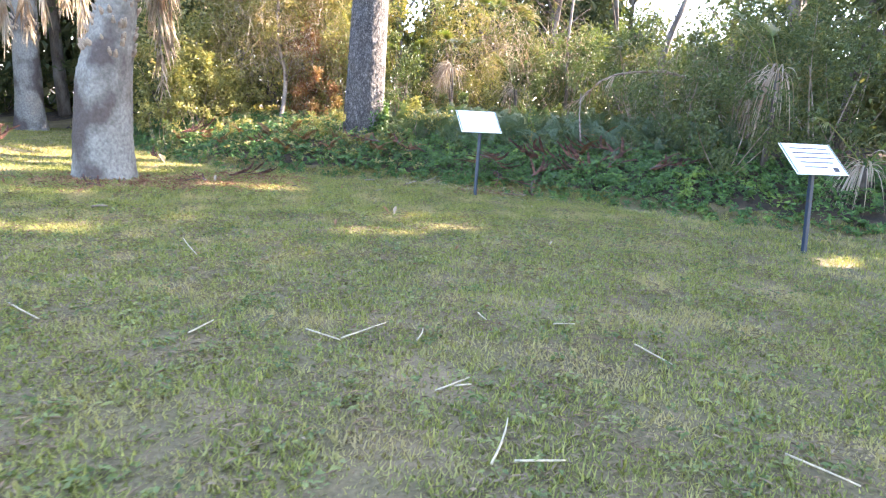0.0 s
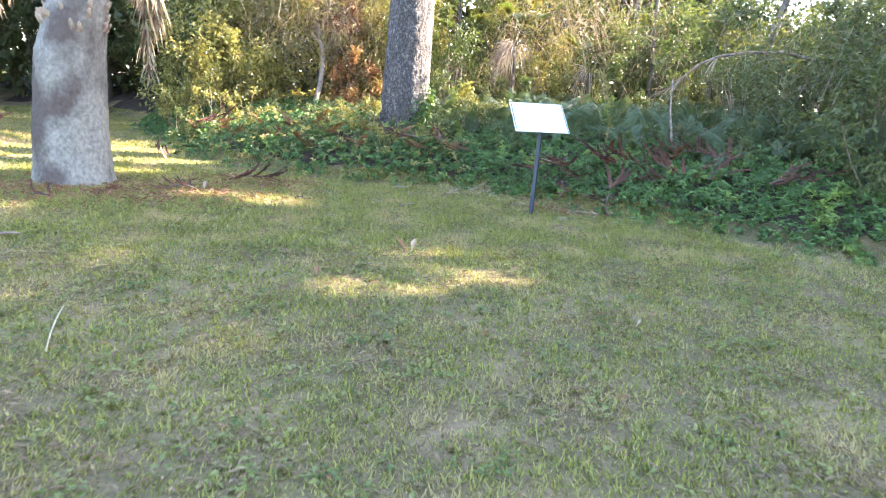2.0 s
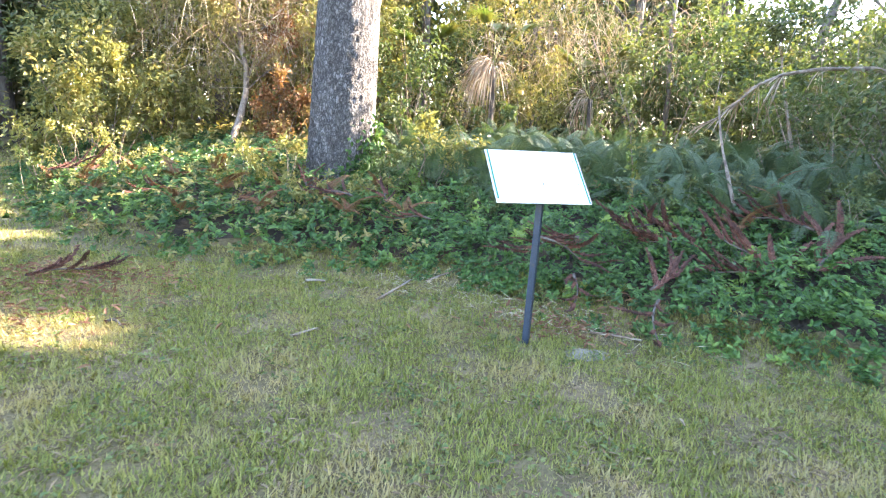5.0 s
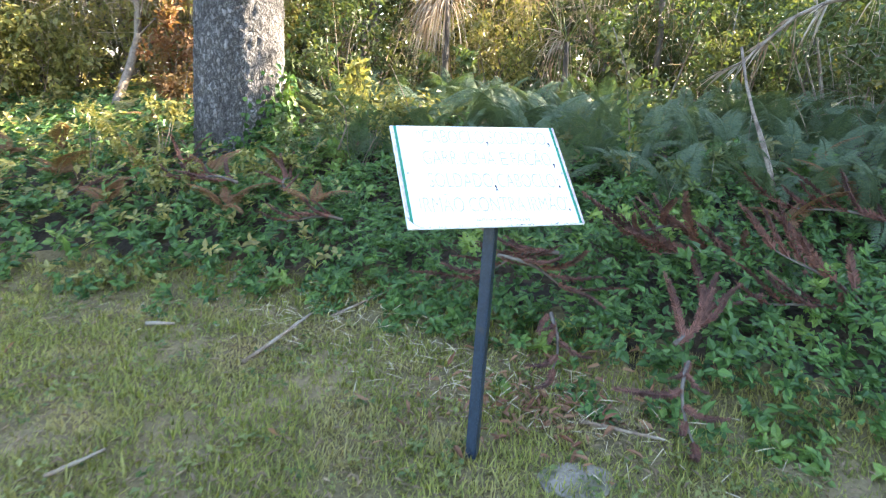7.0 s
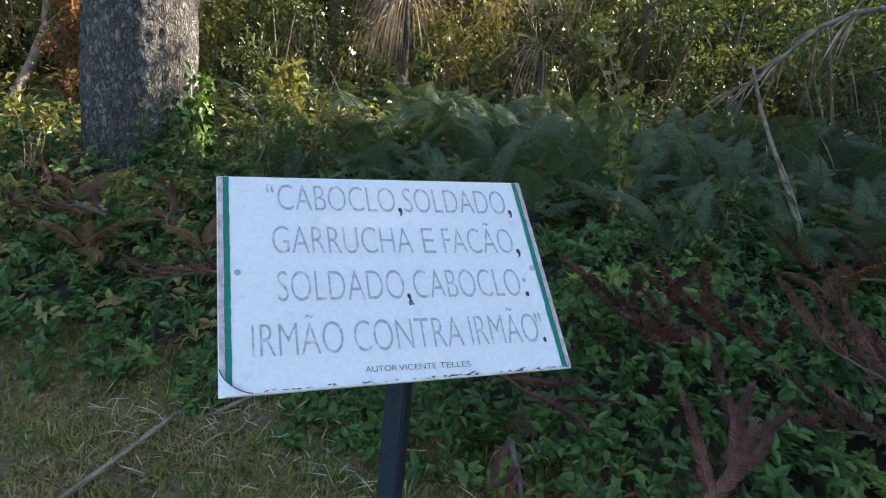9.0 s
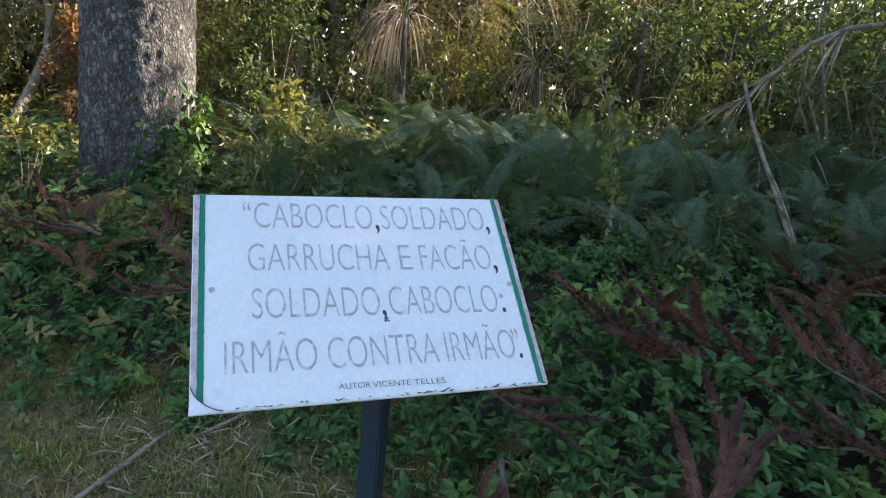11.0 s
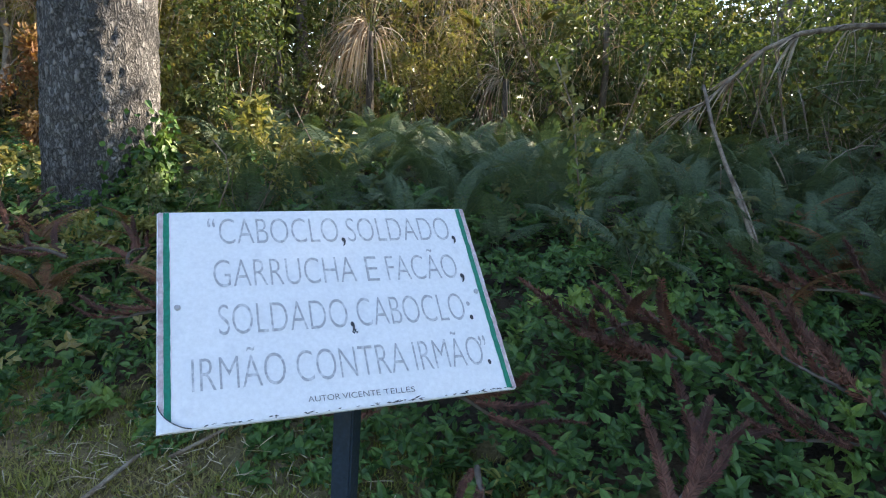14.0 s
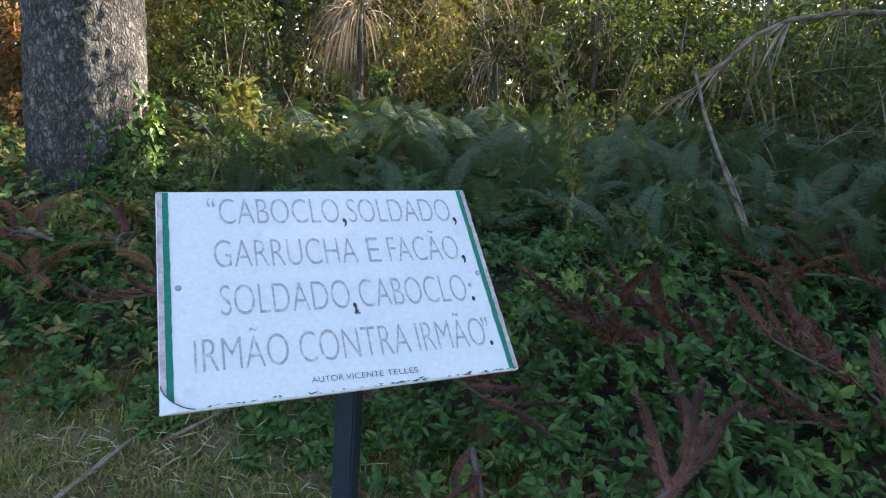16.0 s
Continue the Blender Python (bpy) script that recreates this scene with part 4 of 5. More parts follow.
for k, (x, y) in enumerate(spots):
    s = r.uniform(0.5, 0.85) + 0.2 * min(1.0, max(0.0, (float(beyond(x, y)) - 1.6) / 1.5))
    m = pose(x, y, float(height(x, y)) + 0.12, r.normal(8, 5), r.normal(-4, 5), r.uniform(0, 360)) @ Matrix.Scale(s, 4)
    if k < 2:
        ferns[k].matrix_world = m
    else:
        c = copy_thing(ferns[k % 2], m)
        c.scale = (s, s, s)
dry = fern(pose(1.0, 12.75, 0.45), FROND_DRY, None, "dried red-brown fern at the lawn's edge", 70, 6, "dried ferns")
for x, y in ((0.2, 12.9), (-0.3, 13.0), (-0.9, 13.4), (-1.6, 13.6), (0.65, 14.0), (-2.2, 14.1), (6.1, 11.2), (0.9, 11.75), (1.5, 12.2), (2.1, 12.1), (0.4, 12.2), (1.0, 12.3), (2.35, 11.5), (-0.1, 12.2), (-1.2, 12.9), (1.75, 11.5), (0.1, 11.7), (5.35, 10.4), (5.9, 10.6)):
    size = r.uniform(0.6, 0.95)
    c = copy_thing(dry, pose(x, y, float(height(x, y)) + 0.2, r.normal(0, 8), r.normal(0, 8), r.uniform(0, 360)) @ Matrix.Scale(size, 4))
    c.scale = (size, size, size)


# ---- dead conifer branches ----
def branchlet(length, curl, seed):
    """A brown shoot combed with stiff dead needles that curve towards its tip."""
    rr = np.random.default_rng(seed)
    t = np.linspace(0, 1, 16)
    line = np.stack([length * t * (1 - 0.12 * t), curl * length * t ** 2, length * (0.10 * t + 0.16 * t ** 2) + 0.012 * np.sin(5 * t + seed)], -1)
    g = tube(Geo(), line, np.linspace(0.006, 0.003, 16), 5)
    n = int(length * 800)
    s = np.sort(rr.uniform(0.03, 1, n))
    pos = np.stack([np.interp(s, t, line[:, k]) for k in range(3)], -1)
    tang = unit(np.stack([np.interp(s, t, np.gradient(line[:, k])) for k in range(3)], -1))
    side = unit(np.cross(tang, [0, 0, 1.0]))
    roll = np.where(np.arange(n) % 2, 0.0, np.pi) + rr.normal(0, 0.4, n)
    o = side * np.cos(roll)[:, None] + np.cross(side, tang) * np.sin(roll)[:, None]
    ln = 0.044 * rr.uniform(0.85, 1.1, n) * (1.05 - 0.55 * s ** 3)
    leaves(g, pos, o + tang * 0.85, np.cross(o, tang), ln, ln * 0.2, fold=0.1, droop=-0.12)
    return g.mesh("shoot")


SHOOTS = [branchlet(0.34 + 0.06 * k, (-1) ** k * (0.18 + 0.07 * k), 20 + k) for k in range(4)]
for me in SHOOTS:
    me.materials.append(M_NEEDLE)


def dead_branch(x, y, lift, yaw, tilt, size, count, seed, label="fallen dead conifer branch with rust-brown needles"):
    rr = np.random.default_rng(seed)
    root = base("dead_branch", pose(x, y, float(height(x, y)) + lift, 0, tilt, yaw), label, "branch", "fallen conifer branches")
    L = 0.55 * size
    spine = np.stack([np.linspace(-0.25 * L, L, 9), 0.05 * np.sin(np.linspace(0, 3, 9) + seed), 0.03 * np.sin(np.linspace(0, 4, 9))], -1)
    obj("stem", tube(Geo(), spine, np.linspace(0.012, 0.005, 9), 6), M_DARKBARK, root, True)
    for k in range(count):
        s = k / max(1, count - 1)
        at = [float(np.interp(s, np.linspace(0, 1, 9), spine[:, c])) for c in range(3)]
        sh = obj("shoot", SHOOTS[int(rr.integers(4))], None, root)
        sh.matrix_local = pose(*at, rr.uniform(-30, 30), rr.normal(-10, 9), (1 - 0.8 * s) * (32 if k % 2 else -32) + rr.normal(0, 9)) @ Matrix.Scale(size * rr.uniform(0.85, 1.25), 4)
    return root


for k, (x, y, lift, yaw, tilt, size, count) in enumerate((
        (4.15, 9.52, 0.24, 38, -10, 0.72, 9), (5.12, 9.55, 0.14, 112, -26, 0.85, 8), (4.85, 10.1, 0.16, 172, -6, 0.9, 10), (4.5, 10.3, 0.3, 200, -2, 0.6, 7), (5.05, 9.55, 0.12, 165, -4, 0.6, 7), (5.5, 9.5, 0.2, 50, -16, 0.8, 7),
        (3.62, 10.02, 0.48, 178, 14, 0.62, 8), (3.45, 10.05, 0.5, -12, 24, 0.62, 8), (3.62, 9.75, 0.28, 240, 22, 0.5, 6), (2.5, 10.95, 0.42, 190, -4, 0.5, 5), (2.2, 11.6, 0.3, 100, -8, 0.5, 5), (1.75, 11.75, 0.3, 170, 0, 0.6, 6), (4.1, 9.3, 0.2, -110, 26, 0.6, 6),
        (0.6, 12.0, 0.17, 20, 2, 0.55, 6), (-0.3, 12.6, 0.18, 200, 2, 0.6, 6), (1.3, 12.4, 0.24, 80, 2, 0.55, 5), (-2.0, 13.9, 0.35, 40, 0, 1.0, 8), (6.0, 8.9, 0.25, 20, -8, 0.8, 7), (5.7, 10.1, 0.3, 140, -6, 0.8, 7),
        (-0.65, 10.45, 0.05, 10, -6, 0.75, 8), (-1.0, 9.45, 0.05, 180, -6, 0.45, 6), (-2.3, 12.6, 0.06, 120, -12, 0.45, 6), (-2.2, 8.7, 0.02, 170, 0, 0.4, 5), (0.3, 9.3, 0.02, 0, 0, 0.25, 4), (-5.3, 12.3, 0.12, 80, -5, 1.0, 8))):
    dead_branch(x, y, lift, yaw, tilt, size, count, 500 + k)


# ---- strap-leaved palms behind the bank ----
def strap_palm(x, y, top, seed, dead, green, label, fan_size=1.0):
    rr = np.random.default_rng(seed)
    z = float(height(x, y))
    root = base("shrub_palm", pose(x, y, z), label, "palm", "shrub palms")
    high = top - z
    obj("trunk", tube(Geo(), [(0, 0, -0.05), (0.02, 0, high * 0.5), (0, 0, high)], [0.06, 0.045, 0.035], 10), M_DARKBARK, root, True)
    n = dead
    an = rr.normal(-2.7, 0.55, n) + np.where(rr.random(n) < 0.25, rr.uniform(-3, 3, n), 0)
    d = np.stack([np.cos(an), np.sin(an), rr.uniform(-0.1, 0.7, n)], -1)
    p0 = np.stack([0.1 * np.cos(an), 0.1 * np.sin(an), high + rr.normal(0, 0.06, n)], -1)
    obj("dead_leaves", straps(Geo(), p0, d, rr.uniform(0.3, 0.85, n), 0.016, rr.uniform(0.4, 1.35, n), 7, rr.normal(size=n)), M_DRYPALM, root, label="skirt of dry hanging strap leaves")
    for k in range(green):
        a0 = rr.uniform(0, 2 * np.pi)
        m = 34
        fan = np.linspace(-1.25, 1.25, m)
        out = np.array([math.cos(a0), math.sin(a0), rr.uniform(0.5, 1.4)])
        out = out / np.linalg.norm(out)
        tip = np.array([0, 0, high + 0.1]) + out * rr.uniform(0.5, 0.95) * fan_size
        sidew = unit(np.cross(out, [0, 0, 1.0]))
        dirs = out * np.cos(fan)[:, None] + sidew * np.sin(fan)[:, None]
        leaf = straps(Geo(), np.tile(tip, (m, 1)), dirs, rr.uniform(0.55, 0.7, m) * fan_size, 0.03, 0.22 * fan_size, 4)
        lf = obj("fan_leaf", leaf, M_PALM, root)
        obj("stalk", tube(Geo(), bend((0, 0, high - 0.02), tip, 0.03), 0.009, 5), M_PALM, lf, True)
    return root


SKIRT_L = "shrub palm with dry hanging skirt and green fans"
strap_palm(3.95, 15.6, 2.36, 61, 230, 5, SKIRT_L)
strap_palm(5.75, 15.9, 1.95, 62, 45, 5, SKIRT_L)
strap_palm(2.9, 16.3, 2.1, 63, 50, 4, SKIRT_L)
strap_palm(5.7, 18.2, 3.4, 64, 60, 16, SKIRT_L, 1.35)
strap_palm(7.6, 8.5, 2.15, 65, 70, 3, SKIRT_L)
strap_palm(8.2, 7.2, 0.85, 66, 60, 3, SKIRT_L)

# dead palm frond that arches down over the leaning pole
arch = base("dead_palm_frond", pose(7.6, 12.0, 2.0), "grey dead palm frond arching over the bank", "palm frond")
line = np.array([(8.4, 12.1, 2.25), (7.7, 12.0, 2.34), (7.05, 12.0, 2.29), (6.6, 12.0, 2.2), (6.32, 12.0, 2.07), (6.1, 12.0, 1.87), (5.9, 12.0, 1.68), (5.72, 12.0, 1.60)])
under(arch, "stalk", tube(Geo(), line, np.linspace(0.03, 0.006, 8), 7), M_BRANCH, True)
n = 90
s = rng.uniform(0.1, 1, n)
kk = np.linspace(0, 1, 8)
pos = np.stack([np.interp(s, kk, line[:, c]) for c in range(3)], -1)
tang = unit(np.stack([np.interp(s, kk, np.gradient(line[:, c])) for c in range(3)], -1))
under(arch, "leaflet_fringe", straps(Geo(), pos, tang + rng.normal(size=(n, 3)) * 0.09, rng.uniform(0.15, 0.34, n), 0.014, rng.uniform(0.0, 0.1, n), 4, rng.normal(size=n)), M_DRYPALM)
n = 26
under(arch, "hanging_fringe", straps(Geo(), line[rng.integers(2, 6, n)], rng.normal(size=(n, 3)) * 0.4 + [-0.3, 0, -0.5], rng.uniform(0.15, 0.45, n), 0.018, rng.uniform(0.1, 0.4, n), 5, rng.normal(size=n)), M_DRYPALM)

pole = base("leaning_pole", pose(5.3, 10.58, 0.55), "pale bare dead branch leaning in the ferns", "branch")
line = np.array([(5.56, 10.75, 0.66), (5.47, 10.80, 0.88), (5.55, 11.08, 1.10), (5.60, 11.22, 1.19), (5.66, 11.4, 1.30), (5.80, 11.75, 1.51), (5.95, 12.12, 1.80)])
under(pole, "stem", tube(Geo(), line, np.linspace(0.016, 0.012, 7), 8), M_BRANCH, True)
under(pole, "side_shoot", tube(Geo(), bend(line[1] + [0.01, 0.01, 0.03], line[3] + [0.0, 0, 0.02], 0.015), 0.007, 6), M_BRANCH, True)


# loose stems in the thicket
def stem(pts, rad, label, name="bare_stem", mt=M_BRANCH):
    root = base(name, pose(*pts[0]), label, "branch", "bare stems")
    under(root, "stem", tube(Geo(), pts, np.linspace(rad, rad * 0.6, len(pts)), 6), mt, True)


stem([(6.25, 16, 1.95), (6.1, 16, 2.2), (5.95, 16, 2.5), (5.7, 16, 3.0)], 0.018, "thin pale stem standing in the thicket")
stem([(7.2, 16, 1.3), (7.2, 16, 2.1), (7.1, 16, 3.2), (7.15, 16, 4.4)], 0.05, "dark upright stem in the thicket", mt=M_DARKBARK)
stem([(9.7, 16, 1.5), (9.8, 16, 2.6), (10.0, 16, 3.6), (10.5, 16, 5.0)], 0.11, "dark forked stem behind the thicket", mt=M_DARKBARK)
stem([(2.55, 12.4, 0.8), (2.62, 12.4, 1.0), (2.60, 12.4, 1.15), (2.52, 12.4, 1.25)], 0.008, "thin curved pale twig in the ferns")
stem([(3.3, 13.2, 0.9), (3.2, 13.2, 1.2), (3.05, 13.2, 1.5)], 0.006, "thin straight pale twig in the ferns")

# vine climbing a stalk, and coarse grass at its foot
vine = base("climbing_vine", pose(4.75, 11.5, 0.6), "yellow-green vine on a thin upright stalk", "vine")
line = np.array([(4.78, 11.5, 0.6), (4.76, 11.5, 0.95), (4.70, 11.5, 1.25), (4.64, 11.5, 1.57), (4.5, 11.5, 1.85)])
under(vine, "stalk", tube(Geo(), line, 0.006, 5), M_TWIG, True)
n = 150
s = rng.uniform(0, 1, n)
pos = np.stack([np.interp(s, np.linspace(0, 1, 5), line[:, c]) for c in range(3)], -1) + rng.normal(size=(n, 3)) * 0.035
under(vine, "foliage", leaves(Geo(), pos, rng.normal(size=(n, 3)) + [0, 0, -0.6], rng.normal(size=(n, 3)) * 0.5 + [0, -1, 0.3], rng.uniform(0.04, 0.08, n), 0.035, True), M_PALM)


def tuft(x, y, n, length, width, mt, label, seed):
    rr = np.random.default_rng(seed)
    root = base("grass_tuft", pose(x, y, float(height(x, y)) + 0.1), label, "grass tuft", "grass tufts")
    an = rr.uniform(0, 2 * np.pi, n)
    d = np.stack([np.cos(an), np.sin(an), rr.uniform(0.7, 2.0, n)], -1)
    ln = length * rr.uniform(0.6, 1.1, n)
    obj("blade_spray", straps(Geo(), np.zeros((n, 3)), d, ln, width, 0.55 * ln, 6), mt, root)


for k, (x, y) in enumerate(((4.7, 11.35), (5.0, 11.2), (4.0, 9.75), (2.4, 10.95), (4.6, 9.2), (1.2, 12.3), (3.75, 9.9))):
    tuft(x, y, 14, 0.42 if k < 2 else 0.25, 0.024 if k < 2 else 0.012, M_PALM if k < 2 else M_GRASS, "arching green grass blades in the undergrowth", 80 + k)

# ---- the lawn's litter ----
for k, (a, b) in enumerate((((-0.52, 5.44), (-0.30, 4.80)), ((-1.12, 3.56), (-0.84, 3.23)), ((-0.04, 3.01), (0.06, 3.19)), ((0.57, 3.08), (0.75, 2.88)), ((0.76, 2.92), (1.04, 3.16)), ((1.16, 2.84), (1.23, 3.04)),
                            ((1.15, 2.22), (1.34, 2.36)), ((1.24, 1.61), (1.40, 1.93)), ((2.40, 2.73), (2.46, 2.44)), ((2.43, 1.57), (2.53, 1.32)), ((1.33, 1.62), (1.52, 1.60)), ((1.63, 3.32), (1.64, 3.16)), ((1.25, 2.27), (1.33, 2.28)), ((2.05, 3.1), (2.18, 3.07)))):
    root = base("dry_stalk", pose(*a, 0.02), "dry straw-coloured stalk lying on the grass", "stalk", "stalks on the lawn")
    a3, b3 = on_ground(*a, 0.035), on_ground(*b, 0.04)
    under(root, "stem", tube(Geo(), bend(a3, b3, 0.006, 7, 0.01), np.linspace(0.0055, 0.0035, 7), 6), M_STRAW, True)
for k, (a, b, rad) in enumerate((((1.47, 10.5), (1.63, 10.47), 0.014), ((2.07, 9.98), (2.38, 10.58), 0.013), ((1.50, 9.1), (1.66, 9.24), 0.010), ((2.5, 10.55), (2.85, 10.7), 0.010), ((2.9, 10.5), (3.05, 10.9), 0.007), ((-1.75, 7.0), (-1.6, 7.05), 0.015), ((3.6, 9.3), (3.9, 9.1), 0.01))):
    root = base("fallen_stick", pose(*a, 0.02), "weathered grey-brown stick lying on the grass", "stick", "sticks on the lawn")
    under(root, "stem", tube(Geo(), bend(on_ground(*a, 0.03), on_ground(*b, 0.04), 0.012, 8, 0.02), np.linspace(rad, rad * 0.6, 8), 7), M_TWIG, True)


def litter(x, y, rad, n, label, seed, size=0.07, mt=None):
    rr = np.random.default_rng(seed)
    q = rr.normal(size=(n, 2)) * rad
    xx, yy = x + q[:, 0], y + q[:, 1] * 0.7
    pos = np.stack([xx, yy, height(xx, yy) + 0.02 + 0.03 * rr.random(n)], -1)
    ln = size * rr.uniform(0.5, 1.3, n)
    g = leaves(Geo(), pos, rr.normal(size=(n, 3)) * [1, 1, 0.3], rr.normal(size=(n, 3)) * 0.5 + [0, 0, 1], ln, ln * 0.3, True, 0.3, 0.3)
    return tagged(obj("leaf_litter", g, mt or M_LITTER), label, "leaf litter", kind="stuff")


def straw(x, y, rad, n, label, seed):
    rr = np.random.default_rng(seed)
    q = rr.normal(size=(n, 2)) * rad
    xx, yy = x + q[:, 0], y + q[:, 1] * 0.6 - 0.3 * q[:, 0]
    ok = beyond(xx, yy) < 0.3
    xx, yy = xx[ok], yy[ok]
    n = len(xx)
    pos = np.stack([xx, yy, height(xx, yy) + 0.02 + 0.05 * rr.random(n)], -1)
    ln = rr.uniform(0.05, 0.16, n)
    g = straps(Geo(), pos, rr.normal(size=(n, 3)) * [1, 1, 0.25], ln, 0.0045, 0.1 * ln, 3, rr.normal(size=n))
    return tagged(obj("dry_straw", g, M_STRAW), label, "straw", kind="stuff")


litter(-2.3, 9.2, 0.6, 900, "red-brown fallen leaves round the palm's foot", 1)
litter(-1.0, 9.4, 0.55, 800, "red-brown fallen leaves on the lawn", 2)
litter(-0.4, 10.3, 0.5, 600, "red-brown fallen leaves by a dead branch", 3)
straw(2.6, 10.5, 0.5, 420, "dry straw along the bank", 4)
litter(3.5, 9.5, 0.30, 260, "dry straw and leaves beside the sign", 5, 0.07, M_LITTER)
straw(3.95, 9.05, 0.3, 50, "dry straw along the creeper's edge", 6)
straw(3.4, 9.6, 0.3, 180, "dry straw behind the sign's post", 9)
def thatch(x0, x1, y0, y1, n, label, seed):
    """Dead blades lying flat between the living ones."""
    rr = np.random.default_rng(seed)
    x, y = rr.uniform(x0, x1, n), rr.uniform(y0, y1, n)
    ok = (beyond(x, y) < 0.1) & (wobble(x, y, 0.5, 9) + 0.6 * wobble(x, y, 0.13, 4) + 0.5 * rr.normal(size=n) > 0.1)
    x, y = x[ok], y[ok]
    k = len(x)
    pos = np.stack([x, y, height(x, y) + rr.uniform(0.012, 0.045, k)], -1)
    ln = rr.uniform(0.025, 0.075, k)
    g = leaves(Geo(), pos, rr.normal(size=(k, 3)) * [1, 1, 0.2], rr.normal(size=(k, 3)) * 0.3 + [0, 0, 1], ln, rr.uniform(0.006, 0.013, k))
    return tagged(obj("thatch", g, M_THATCH), label, "dead grass", kind="stuff")


thatch(-2.6, 5.2, 0.6, 7.2, 42000, "flat brown dead grass among the green lawn", 21)
thatch(-3.0, 5.0, 7.2, 11.2, 20000, "flat brown dead grass before the bank", 22)
litter(3.0, 6.2, 1.4, 200, "scattered dry leaves on the lawn", 7, 0.035)
litter(0.5, 5.0, 2.0, 240, "scattered dry leaves on the lawn", 8, 0.035)

# curled dry leaves lying singly
def dry_leaf(x, y, yaw, size, mt, label, tilt=30):
    g = Geo()
    u, w = np.meshgrid(np.linspace(0, 1, 9), np.linspace(-1, 1, 5), indexing="ij")
    half = 0.2 * size * np.sin(np.pi * np.clip(u, 0.02, 0.98)) ** 0.7
    v = np.stack([size * u, half * w, 0.25 * size * w ** 2 * np.sin(np.pi * u) + 0.3 * size * u ** 2], -1)
    i_, j_ = np.meshgrid(np.arange(8), np.arange(4), indexing="ij")
    q = (i_ * 5 + j_).reshape(-1)
    g.add(v.reshape(-1, 3), np.stack([q, q + 5, q + 6, q + 1], -1))
    tube(g, [(-0.25 * size, 0, 0.0), (0, 0, 0.003), (size * 0.9, 0, 0.24 * size)], [0.003, 0.003, 0.001], 5)
    ob = tagged(obj("fallen_leaf", g, mt, None, True), label, "leaf", "fallen leaves")
    ob.matrix_world = pose(x, y, float(height(x, y)) + 0.03, 0, -tilt, yaw)


for x, y, yaw, size, mt, lb in ((1.56, 7.10, 70, 0.11, M_DRYPALM, "pale curled dry leaf on sunlit grass"), (1.50, 7.14, 160, 0.11, M_LITTER, "brown curled dry leaf on sunlit grass"), (0.83, 6.24, 80, 0.08, M_LITTER, "brown curled dry leaf on the grass"), (-0.85, 9.6, 90, 0.11, M_DRYPALM, "pale upright dry leaf on brown litter"),
                                (1.0, 9.2, 20, 0.07, M_LITTER, "brown curled dry leaf on the grass"), (2.3, 9.3, 200, 0.06, M_LITTER, "brown curled dry leaf on the grass"), (3.6, 7.9, 140, 0.05, M_DRYPALM, "pale dry leaf on the grass"), (-2.1, 12.1, 140, 0.2, M_DRYPALM, "pale dry leaf on the grass"), (1.9, 5.2, 300, 0.06, M_LITTER, "brown curled dry leaf on the grass"), (2.9, 5.4, 30, 0.05, M_DRYPALM, "pale dry leaf on the grass")):
    dry_leaf(x, y, yaw, size, mt, lb)

# half-buried concrete footing in front of the post
bm = bmesh.new()
bmesh.ops.create_icosphere(bm, subdivisions=4, radius=1)
for v in bm.verts:
    v.co = Vector((v.co.x * 0.15, v.co.y * 0.11, v.co.z * 0.016)) * (1 + 0.12 * noise.noise(v.co * 2.5) + 0.05 * noise.noise(v.co * 9))
me = bpy.data.meshes.new("footing")
bm.to_mesh(me)
bm.free()
footing = tagged(obj("concrete_lump", me, M_CONCRETE, None, True), "half-buried pale concrete lump beside the sign's post", "concrete")
footing.matrix_world = pose(3.45, 8.93, 0.003)


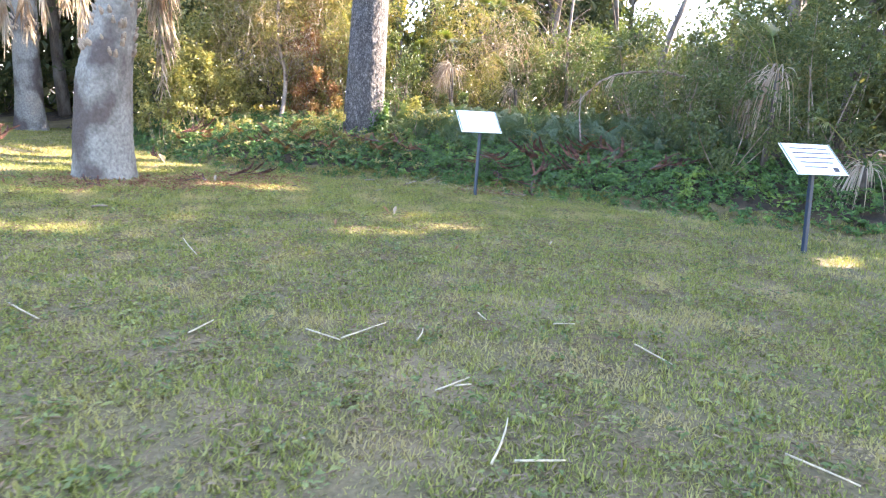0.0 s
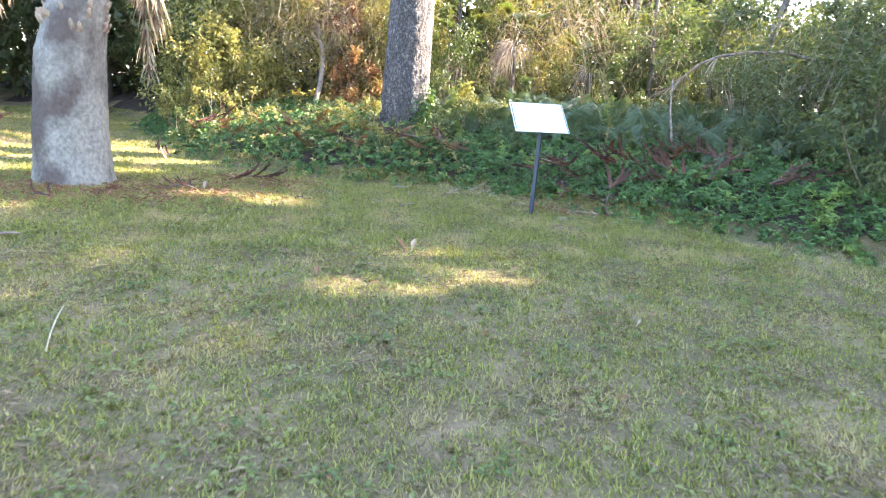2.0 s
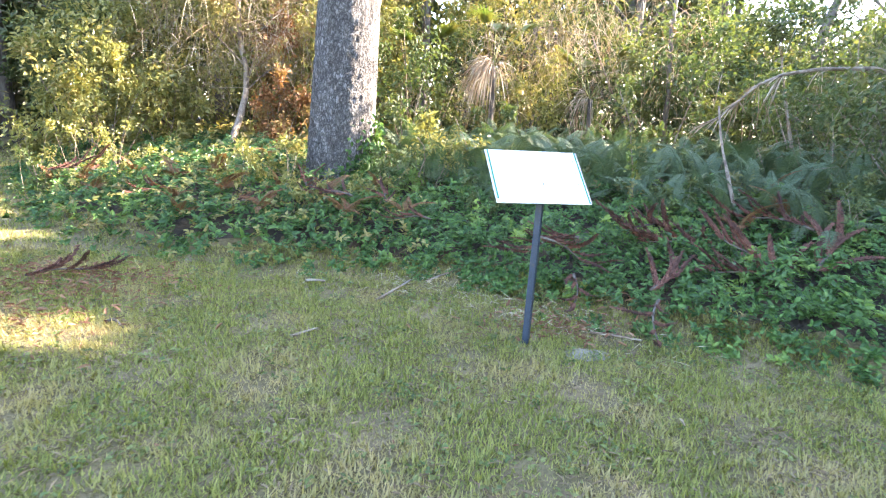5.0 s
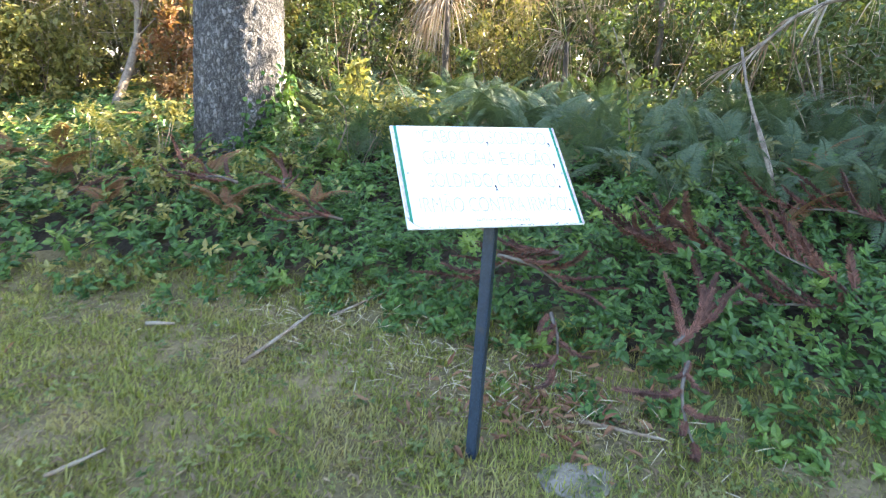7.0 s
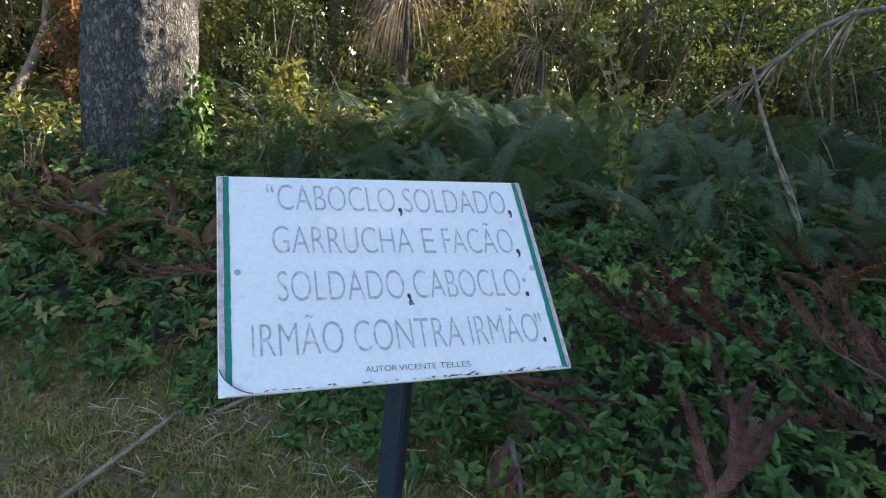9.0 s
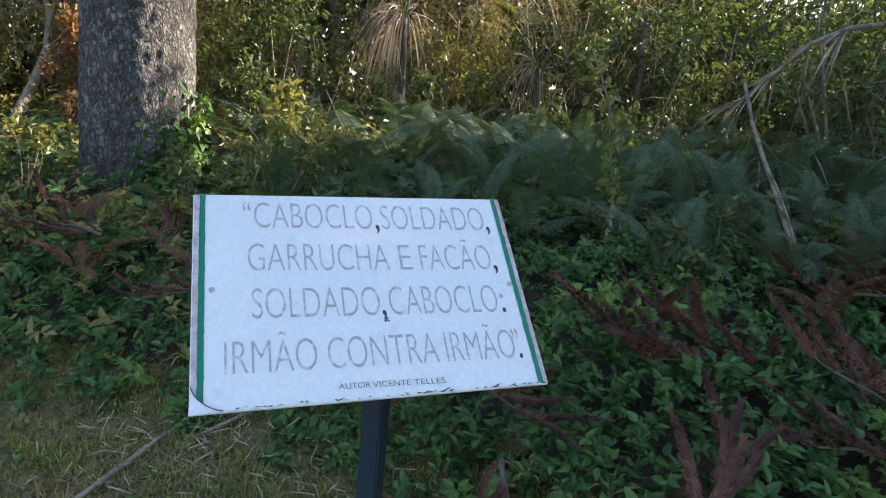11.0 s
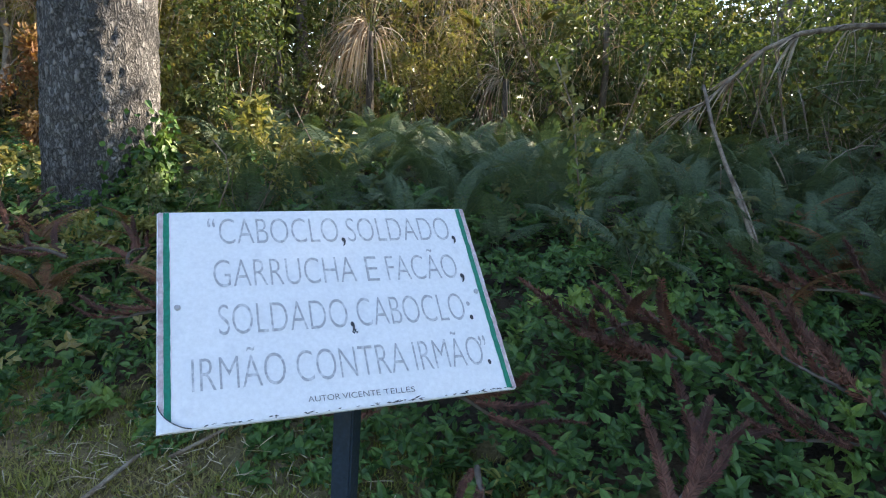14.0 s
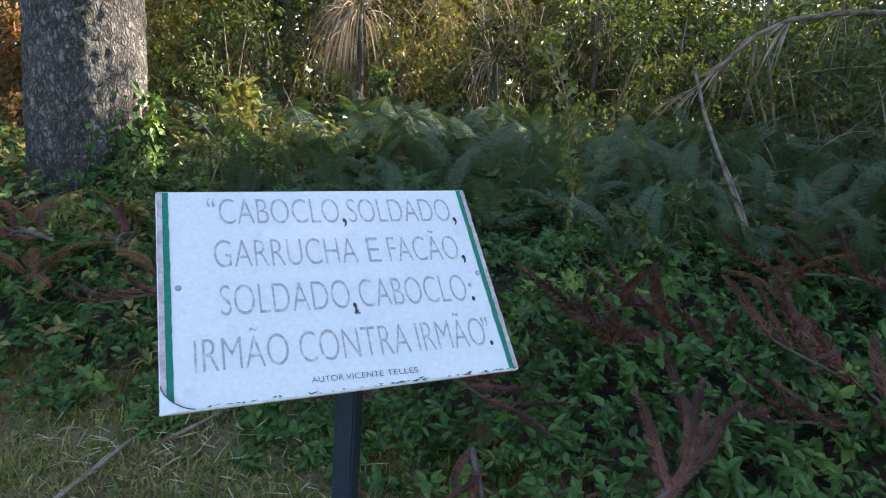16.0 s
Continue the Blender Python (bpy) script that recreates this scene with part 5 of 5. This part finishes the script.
# ---- lawn ----
def blades(name, x0, x1, y0, y1, per_m2, length, width, seed, label):
    rr = np.random.default_rng(seed)
    n = int((x1 - x0) * (y1 - y0) * per_m2)
    x, y = rr.uniform(x0, x1, n), rr.uniform(y0, y1, n)
    bare = smoothstep(0.1, 0.8, wobble(x, y, 0.4, 4.0) + 0.8 * wobble(x, y, 0.11, 1.0))
    ok = (beyond(x, y) < 0.42) & (rr.random(n) > 0.5 * bare)
    x, y, bare = x[ok], y[ok], bare[ok]
    n = len(x)
    an = rr.uniform(0, 2 * np.pi, n)
    ln = length * rr.uniform(0.45, 1.35, n) * (1 - 0.45 * bare) * (1 + 0.55 * wobble(x, y, 0.06, 2.0))
    lean = rr.uniform(0.25, 1.5, n)
    d = unit(np.stack([np.cos(an) * lean, np.sin(an) * lean, np.ones(n)], -1))
    p0 = np.stack([x, y, height(x, y) - 0.004], -1)
    s = np.stack([-np.sin(an), np.cos(an), 0 * an], -1) * (width * rr.uniform(0.7, 1.3, n))[:, None] / 2
    v = np.stack([p0 - s, p0 + s, p0 + d * ln[:, None] - np.array([0, 0, 1.0]) * (0.25 * ln * lean * 0.6)[:, None]], 1)
    g = Geo().add(v.reshape(-1, 3), np.arange(3 * n).reshape(-1, 3))
    tagged(obj(name, g, M_GRASS), label, "grass", kind="stuff")


blades("lawn_grass", -2.2, 4.8, 0.9, 7.0, 5000, 0.046, 0.0105, 1, "short mown grass with dry patches")
blades("lawn_grass", -3.5, 5.2, 7.0, 11.4, 6200, 0.062, 0.0095, 2, "short grass up to the bank's edge")
blades("lawn_grass", -14, 10, -6.0, 0.9, 700, 0.07, 0.013, 7, "short grass behind the start of the walk")
blades("lawn_grass", -9.0, -2.2, 0.9, 7.0, 1900, 0.06, 0.011, 3, "shaded grass west of the path walked")
blades("lawn_grass", -10.0, -3.5, 7.0, 24.0, 1300, 0.06, 0.012, 4, "sun-striped grass among the palms")
blades("lawn_grass", -3.5, 0.5, 11.4, 16.0, 1600, 0.06, 0.012, 5, "grass along the wood's western edge")
blades("lawn_grass", 4.8, 9.5, 0.9, 8.0, 2000, 0.06, 0.011, 6, "shaded grass by the second sign")


# low broad-leaved weeds in the grass
def weeds(n, x0, x1, y0, y1, seed, label):
    rr = np.random.default_rng(seed)
    cx, cy = rr.uniform(x0, x1, n), rr.uniform(y0, y1, n)
    ok = (beyond(cx, cy) < 0.1) & (wobble(cx, cy, 0.45, 6.0) + 0.4 * rr.normal(size=n) > 0.0)
    cx, cy = cx[ok], cy[ok]
    m = 9
    x, y = (np.repeat(c, m) + rr.normal(0, 0.022, len(cx) * m) for c in (cx, cy))
    k = len(x)
    pos = np.stack([x, y, height(x, y) + rr.uniform(0.01, 0.045, k)], -1)
    ln = rr.uniform(0.018, 0.042, k)
    g = leaves(Geo(), pos, rr.normal(size=(k, 3)) * [1, 1, 0.35], rr.normal(size=(k, 3)) * 0.4 + [0, 0, 1], ln, ln * 0.6)
    tagged(obj("lawn_weeds", g, M_WEED), label, "weeds", kind="stuff")


weeds(15000, -7, 8, -3, 12, 1, "low broad-leaved weeds dotted through the lawn")
